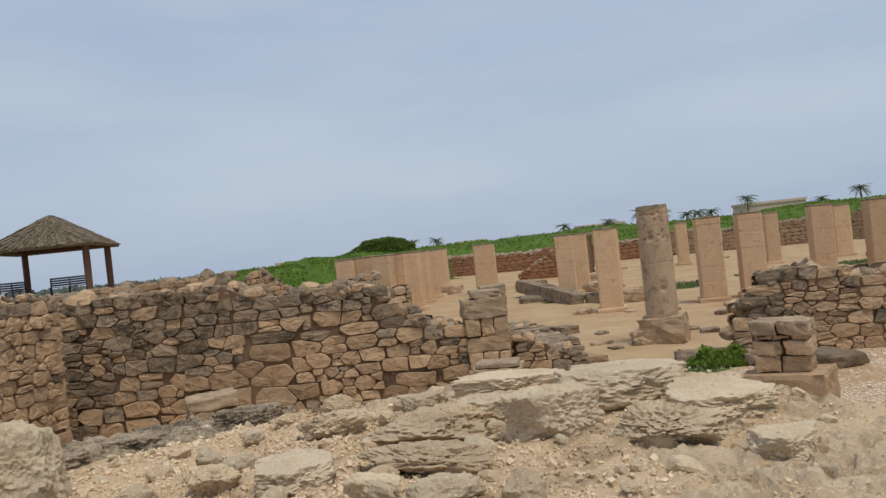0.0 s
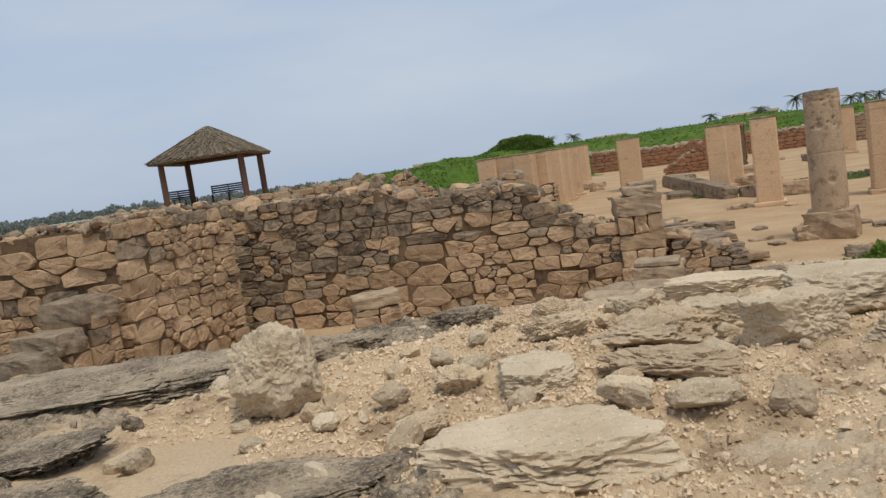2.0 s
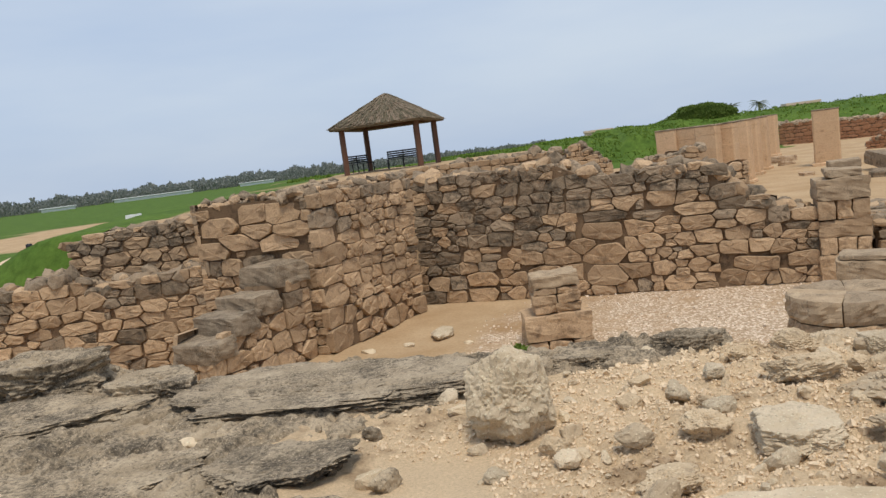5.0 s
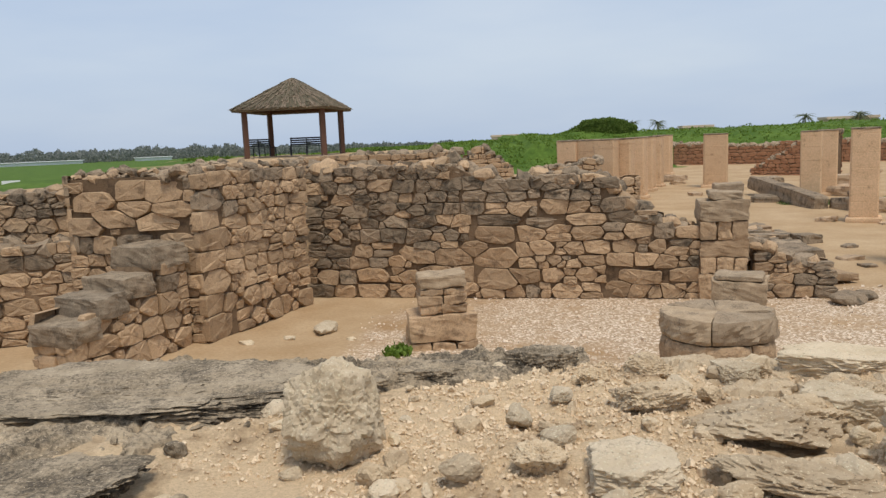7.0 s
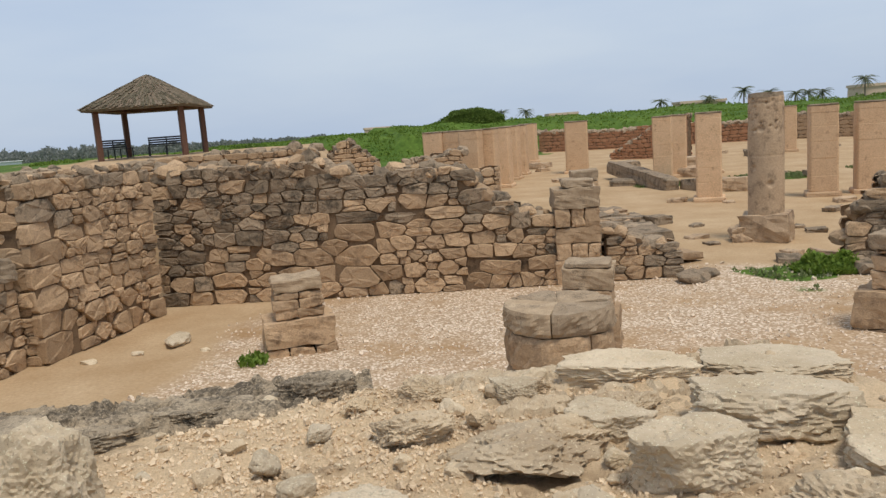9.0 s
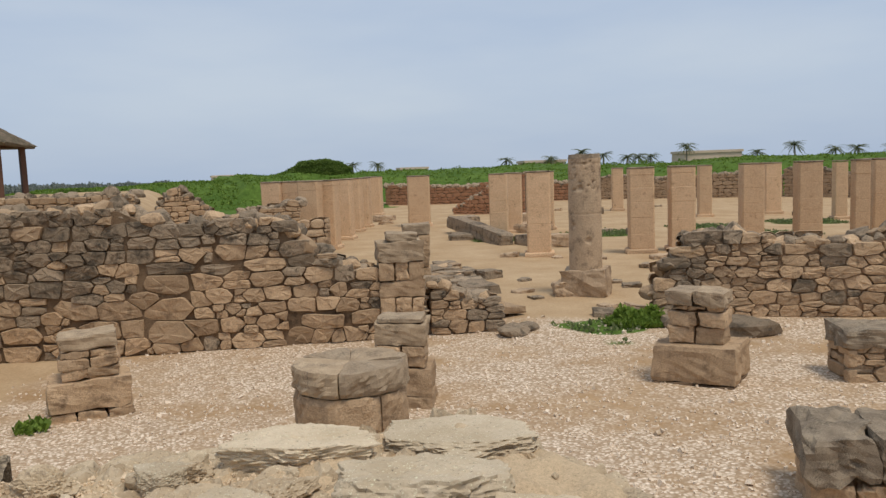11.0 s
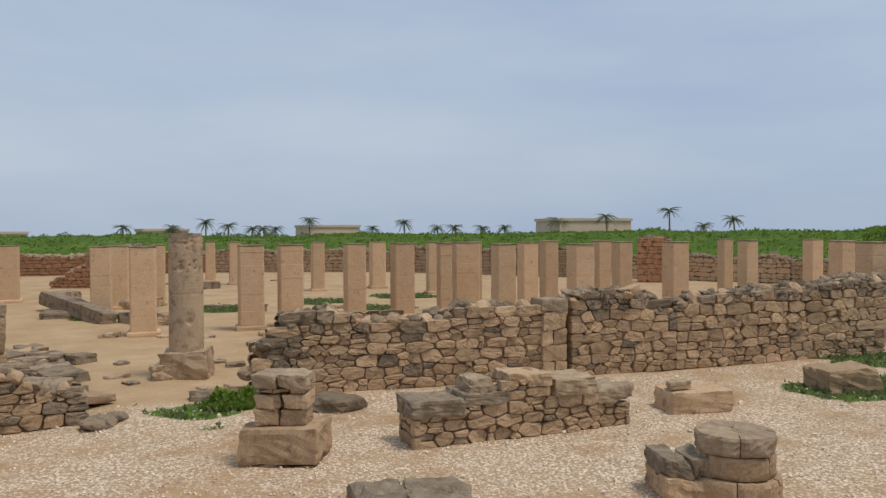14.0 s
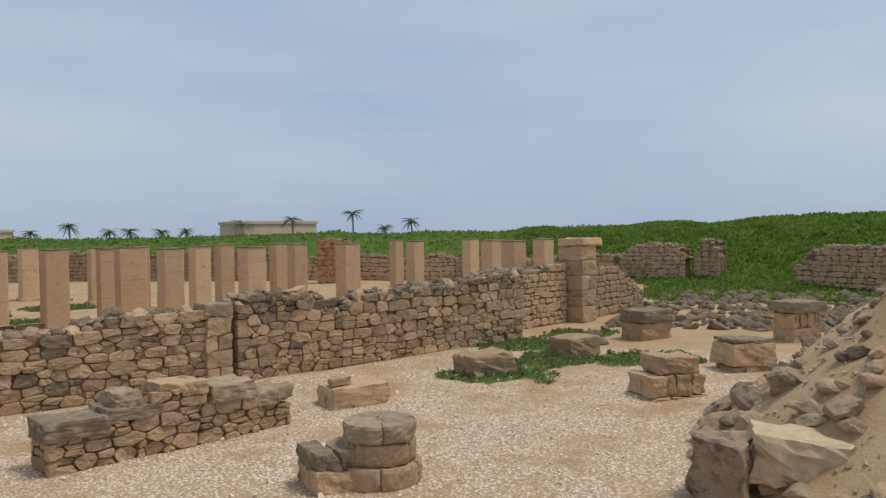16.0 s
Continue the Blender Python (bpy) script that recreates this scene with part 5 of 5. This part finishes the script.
# ---- the thatched shelter ----
def shelter():
    cx, cy, z0 = -7.05, 38.9, 1.74
    t = thing("shelter", pose(cx, cy, z0), "open thatched shelter on four brown posts", "shelter")
    corners = [(2.06, 1.66), (-1.66, 2.06), (-2.06, -1.66), (1.66, -2.06)]
    for x, y in corners:
        ob = part("post", block_mesh(0.24, 0.24, 2.5, 3, POST, 0.006, cuts=3, power=16), POST, t)
        ob.matrix_local = pose(x, y, -0.2, 0, 0, 28)
    for (x0, y0), (x1, y1) in zip(corners, corners[1:] + corners[:1]):
        length = math.hypot(x1 - x0, y1 - y0)
        ob = part("beam", block_mesh(length + 0.3, 0.16, 0.2, 5, POST, 0.006, cuts=3, power=16), POST, t)
        ob.matrix_local = pose((x0 + x1) / 2, (y0 + y1) / 2, 2.16, 0, 0, math.degrees(math.atan2(y1 - y0, x1 - x0)))
    eave = [Vector((x * 1.26, y * 1.26, 2.22)) for x, y in corners]
    peak = Vector((0, 0, 3.78))
    bm = bmesh.new()
    vs = [bm.verts.new(p) for p in eave]
    pk, dn = bm.verts.new(peak), [bm.verts.new(p * 0.98 - Vector((0, 0, 0.06))) for p in eave]
    pk2 = bm.verts.new(peak - Vector((0, 0, 0.16)))
    for k in range(4):
        j = (k + 1) % 4
        bm.faces.new((vs[k], vs[j], pk))
        bm.faces.new((dn[j], dn[k], pk2))
        bm.faces.new((vs[j], vs[k], dn[k], dn[j]))
    roof = part("roof", bm, THATCH, t, "layered dry palm thatch")
    r = random.Random(9)
    verts, faces = [], []
    for k in range(4):
        a, b = eave[k], eave[(k + 1) % 4]
        nrm = (b - a).cross(peak - a).normalized()
        for _ in range(620):
            s, q = r.random(), 1 - math.sqrt(r.random())
            foot = a + (b - a) * s
            top = foot + (peak - foot) * min(0.97, q + r.uniform(0.16, 0.3))
            low = foot + (peak - foot) * (q - r.uniform(0.02, 0.05))
            side = (b - a).normalized() * r.uniform(0.03, 0.07)
            lift = nrm * r.uniform(0.015, 0.05)
            o = len(verts)
            verts += [tuple(low - side + lift), tuple(low + side + lift * 1.4), tuple(top + side * 0.6 + lift * 0.4), tuple(top - side * 0.6 + lift * 0.4), tuple(low + lift * 2.2 - Vector((0, 0, 0.03)))]
            faces += [(o, o + 4, o + 3), (o + 4, o + 1, o + 2), (o + 4, o + 2, o + 3)]
    tagged(part("thatch", from_lists("thatch", verts, faces, THATCH), THATCH, roof), kind="stuff")


shelter()


def bench(x, y, z, rot, w):
    t = thing("bench", pose(x, y, z, 0, 0, rot), "dark metal slatted bench under the shelter", "bench", "benches")

    def bar(name, sx, sy, sz, m):
        bm = bmesh.new()
        bmesh.ops.create_cube(bm, size=1)
        bmesh.ops.scale(bm, vec=(sx, sy, sz), verts=bm.verts)
        bmesh.ops.bevel(bm, geom=bm.edges[:], offset=min(sx, sy, sz) * 0.2, segments=1, affect='EDGES')
        ob = part(name, bm, IRON, t)
        ob.matrix_local = m
    for k in range(4):
        bar("seat_slat", w, 0.09, 0.03, pose(0, -0.18 + 0.12 * k, 0.44))
    for k in range(4):
        bar("back_slat", w, 0.03, 0.075, pose(0, 0.27 + 0.02 * k, 0.53 + 0.105 * k, -8))
    for u in (-0.47, 0, 0.47):
        bar("leg", 0.05, 0.05, 0.44, pose(u * w, -0.18, 0.22))
        bar("back_leg", 0.05, 0.05, 0.9, pose(u * w, 0.27, 0.44, -4))


bench(-6.6, 39.2, 1.74, 4, 1.66)
bench(-8.85, 39.4, 1.74, 52, 1.5)

# ---- growth ----
def tufts(name, spots, size, material, label, seed, blades=5, spread=0.5, category="plants"):
    """Clumps of small leaves: each clump a few bent leaf blades."""
    r = random.Random(seed)
    verts, faces = [], []
    for x, y, z in spots:
        s = r.uniform(*size)
        for _ in range(blades):
            a, lean = r.uniform(0, 6.28), r.uniform(0.2, 1.1)
            d = Vector((math.cos(a) * lean, math.sin(a) * lean, 1)).normalized() * s
            side = Vector((-math.sin(a), math.cos(a), r.uniform(-0.3, 0.3))) * s * r.uniform(0.18, 0.32)
            p = Vector((x + r.uniform(-spread, spread) * s, y + r.uniform(-spread, spread) * s, z + r.uniform(-0.15, 0.3) * s))
            o = len(verts)
            verts += [tuple(p), tuple(p + d * 0.55 + side), tuple(p + d + Vector((0, 0, -0.25 * s * lean))), tuple(p + d * 0.55 - side)]
            faces += [(o, o + 1, o + 2), (o, o + 2, o + 3)]
    return tagged(new(name, from_lists(name, verts, faces, material)), label, category, kind="stuff")


GROW = random.Random(55)
spots = []
while len(spots) < 36000:
    if GROW.random() < 0.72:
        a, d = radians(GROW.uniform(12, 112)), 34 - 8 * GROW.random() + 48 * GROW.random() ** 1.5
    else:
        a, d = radians(GROW.uniform(-18, 14)), GROW.uniform(42, 80)
    x, y = d * math.sin(a), d * math.cos(a)
    if cover(x, y)[0] > 0.6 and ground_height(x, y) > 0.3:
        spots.append((x, y, ground_height(x, y) - 0.05))
tries = 0
while len(spots) < 60000 and tries < 90000:
    tries += 1
    a, d = radians(GROW.uniform(76, 114)), GROW.uniform(25, 58)
    x, y = d * math.sin(a), d * math.cos(a)
    if cover(x, y)[0] > 0.55:
        spots.append((x, y, ground_height(x, y) - 0.03))
tufts("green_scrub", spots, (0.08, 0.22), LEAF, "dense bright green scrub over the far mounds", 1)
spots = []
while len(spots) < 9000:
    x, y = GROW.uniform(3, 32), GROW.uniform(-8, 26)
    g = cover(x, y)[0]
    if g > 0.45 and math.hypot(x, y) < 34 and (x > 5):
        spots.append((x, y, ground_height(x, y)))
tufts("creeping_plants", spots, (0.03, 0.09), CREEPER, "low grey-green creepers on the gravel", 2, 6)
spots = []
for _ in range(2600):
    a, q = GROW.uniform(0, 6.28), math.sqrt(GROW.random())
    x, y = 6.62 + 0.46 * q * math.cos(a), 8.98 + 0.34 * q * math.sin(a)
    spots.append((x, y, ground_height(x, y) + 0.24 * (1 - q * q) * GROW.random() * (0.6 + noise.noise(Vector((x * 4, y * 4, 0))))))
for _ in range(60):
    spots.append((GROW.uniform(-0.62, -0.4), GROW.uniform(7.55, 7.8), 0.0))
tufts("green_weeds", spots, (0.03, 0.1), LEAF, "bright green weeds at the foot of the wall", 3, 5)


def bush(x, y, z, rx, ry, h, n, seed):
    t = thing("bush", pose(x, y, z), "broad rounded dark green bush on the mound", "bush")
    r = random.Random(seed)
    for k in range(5):
        a = k * 1.26
        bm = bmesh.new()
        bmesh.ops.create_cone(bm, cap_ends=True, segments=7, radius1=0.07, radius2=0.02, depth=h * 0.8)
        ob = part("branch", bm, BARK, t)
        ob.matrix_local = pose(rx * 0.3 * math.cos(a), ry * 0.3 * math.sin(a), h * 0.35, 25 * math.sin(a), 25 * math.cos(a))
    sp = []
    for _ in range(n):
        v = Vector((r.gauss(0, 1), r.gauss(0, 1), abs(r.gauss(0, 1)))).normalized()
        q = (0.8 + 0.2 * r.random()) * (1 + 0.16 * noise.noise(v * 3))
        sp.append((v.x * rx * q, v.y * ry * q, v.z * h * q - 0.1))
    ob = tufts("crown", sp, (0.08, 0.18), BUSH, "", seed, 5)
    ob.parent = t
    return t


bush(12.6, 60.0, 2.2, 2.5, 2.0, 1.2, 9000, 4)
bush(-3.4, 46.0, 1.2, 1.6, 1.2, 0.7, 1500, 6)
bush(-13.6, 44.0, 0.6, 1.7, 1.3, 1.2, 1500, 7)


def palm(x, y, z, h, seed):
    t = thing("palm_tree", pose(x, y, z), "date palm with grey trunk and drooping fronds", "palm tree", "palms")
    r = random.Random(seed)
    bm = bmesh.new()
    n, lean, rows = 9, (r.uniform(-0.06, 0.06), r.uniform(-0.06, 0.06)), []
    for k in range(13):
        q = k / 12
        rad = 0.26 - 0.09 * q + 0.025 * (k % 2)
        rows.append([bm.verts.new((lean[0] * h * q * q + rad * math.cos(6.283 * i / n), lean[1] * h * q * q + rad * math.sin(6.283 * i / n), h * q)) for i in range(n)])
    for a, b in zip(rows, rows[1:]):
        for i in range(n):
            bm.faces.new((a[i], a[(i + 1) % n], b[(i + 1) % n], b[i]))
    part("trunk", bm, BARK, t)
    top = Vector((lean[0] * h, lean[1] * h, h))
    verts, faces = [], []
    for k in range(30):
        a, up = 6.283 * k / 30 + r.uniform(-0.1, 0.1), r.uniform(-0.3, 1.1)
        length = r.uniform(2.6, 3.4)
        prev = None
        side = Vector((-math.sin(a), math.cos(a), 0))
        for s in range(8):
            q = s / 7
            p = top + Vector((math.cos(a) * length * q * math.cos(up * (1 - q)), math.sin(a) * length * q * math.cos(up * (1 - q)), length * (math.sin(up) * q - 0.62 * q * q)))
            wide = 0.85 * (0.25 + q) * (1.15 - q)
            o = len(verts)
            verts += [tuple(p), tuple(p + side * wide - Vector((0, 0, wide * 0.5))), tuple(p - side * wide - Vector((0, 0, wide * 0.5)))]
            if prev is not None:
                faces += [(prev, o, o + 1), (prev, o + 2, o)]
            prev = o
    part("fronds", from_lists("fronds", verts, faces, PALMLEAF), PALMLEAF, t, "drooping green fronds")
    return t


def polar(bearing, d):
    return d * math.sin(radians(bearing)), d * math.cos(radians(bearing))


PALMS = [(63.5, 205, 8.3), (59.2, 205, 7.0), (55.7, 205, 6.0), (44.5, 230, 6.2), (37.6, 230, 7.0), (30.4, 235, 6.6), (31.9, 240, 5.6), (25.0, 240, 5.2), (67.8, 215, 6.2), (13.8, 250, 5.4), (12.2, 250, 4.6), (15.6, 250, 5.4), (46.9, 235, 4.8), (48.2, 240, 4.8),
         (34.4, 240, 4.8), (33.5, 240, 4.6), (28.2, 240, 5.2), (35.2, 245, 4.6), (42.2, 240, 4.6), (50.2, 240, 4.6), (51.8, 240, 4.6), (65.8, 230, 4.6)]
for k, (b, d, h) in enumerate(PALMS):
    x, y = polar(b, d)
    palm(x, y, -0.3, h, k)


def far_house(bearing, d, w, dep, h, bays, label):
    x, y = polar(bearing, d)
    t = thing("far_building", pose(x, y, -0.4, 0, 0, -bearing * 0.4), label, "building", "far buildings")
    part("wall", block_mesh(w, dep, h, 3, PLASTER, 0.0, cuts=2, power=60), PLASTER, t)
    for s, (pw, pd, px, py) in enumerate(((w + 0.5, 0.5, 0, -dep / 2), (w + 0.5, 0.5, 0, dep / 2), (0.5, dep, -w / 2, 0), (0.5, dep, w / 2, 0))):
        ob = part("parapet", block_mesh(pw, pd, 0.7, 4, PLASTER, 0.0, cuts=2, power=60), PLASTER, t)
        ob.matrix_local = pose(px, py, h - 0.02)
    for k in range(bays):
        u = (k + 0.5) / bays - 0.5
        ob = part("window", block_mesh(w / bays * 0.38, 0.2, h * 0.32, 6, RECESS, 0.0, cuts=2, power=40), RECESS, t)
        ob.matrix_local = pose(u * w, -dep / 2 - 0.02, h * 0.45)
    return t


far_house(57.5, 215, 23, 12, 6.1, 0, "long flat-roofed tan building behind palms")
far_house(38.9, 240, 17, 10, 5.1, 0, "flat-roofed tan building beyond the mounds")
far_house(27.5, 245, 13, 9, 4.2, 0, "low tan building beyond the mounds")
far_house(18.1, 255, 9, 8, 3.6, 3, "small pale building beyond the mounds")
far_house(4.8, 270, 9, 8, 3.3, 3, "small pale building in the haze")

# far wood on the left horizon, its haze painted into the leaf colour
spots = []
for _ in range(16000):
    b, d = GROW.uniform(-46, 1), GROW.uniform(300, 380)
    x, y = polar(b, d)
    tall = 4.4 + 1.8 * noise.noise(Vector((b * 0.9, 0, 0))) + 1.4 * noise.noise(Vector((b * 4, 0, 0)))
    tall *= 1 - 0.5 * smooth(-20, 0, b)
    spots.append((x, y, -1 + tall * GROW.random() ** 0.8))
tufts("far_wood", spots, (0.7, 1.5), FARLEAF, "belt of palms and trees along the horizon in haze-tinted grey", 11, 4, category="trees")
spots = []
for _ in range(8000):
    b, d = GROW.uniform(14, 70), GROW.uniform(150, 215)
    x, y = polar(b, d)
    spots.append((x, y, 0.2 + 2.2 * GROW.random() + 0.9 * noise.noise(Vector((b, 0, 0)))))
tufts("far_scrub", spots, (0.25, 0.6), BUSH, "scrub and young trees beyond the mounds", 12, 4, category="trees")


# pale track, lamp post and sign in the field
def track():
    pts = [(-16.5, 20), (-19.5, 25), (-22.5, 31), (-25, 37), (-26, 44), (-24, 52), (-19, 60)]
    verts, faces = [], []
    for k, (x, y) in enumerate(pts):
        for s in (-1, 1):
            px, py = x + 1.3 * s, y - 0.6 * s
            verts.append((px, py, ground_height(px, py) + 0.1))
        if k:
            o = 2 * k
            faces.append((o - 2, o - 1, o + 1, o))
    tagged(new("track", from_lists("track", verts, faces, PEBBLE)), "pale earth track through the field", "path", kind="structure")


track()
lamp = thing("bollard_lamp", pose(-20.3, 28.6, ground_height(-20.3, 28.6)), "short dark bollard lamp beside the track", "lamp")
for nm, w, h, z in (("pole", 0.13, 0.75, 0), ("head", 0.2, 0.22, 0.73)):
    ob = part(nm, block_mesh(w, w, h, 2, IRON, 0.0, cuts=2, power=6), IRON, lamp)
    ob.matrix_local = pose(0, 0, z)
sign = thing("notice_board", pose(-19.3, 35.2, ground_height(-19.3, 35.2), 0, 0, 30), "small white notice board on two legs", "sign")
ob = part("board", block_mesh(0.75, 0.05, 0.4, 2, WHITE, 0.0, cuts=2, power=40), WHITE, sign)
ob.matrix_local = pose(0, 0, 0.9)
for s in (-0.3, 0.3):
    ob = part("leg", block_mesh(0.05, 0.05, 0.95, 2, IRON, 0.0, cuts=2, power=40), IRON, sign)
    ob.matrix_local = pose(s, 0, 0)
for k, (b, d, w) in enumerate(((-27, 290, 26), (-20, 290, 12), (-33, 280, 10))):
    x, y = polar(b, d)
    t = thing("far_shed", pose(x, y, -0.4, 0, 0, -b), "long low pale shed before the far trees", "shed", "far sheds")
    part("wall", block_mesh(w, 6, 1.2, k, WHITE, 0.0, cuts=2, power=60), WHITE, t)
    ob = part("roof", block_mesh(w + 1, 7, 0.2, k, WHITE, 0.0, cuts=2, power=60), WHITE, t)
    ob.matrix_local = pose(0, 0, 1.2)
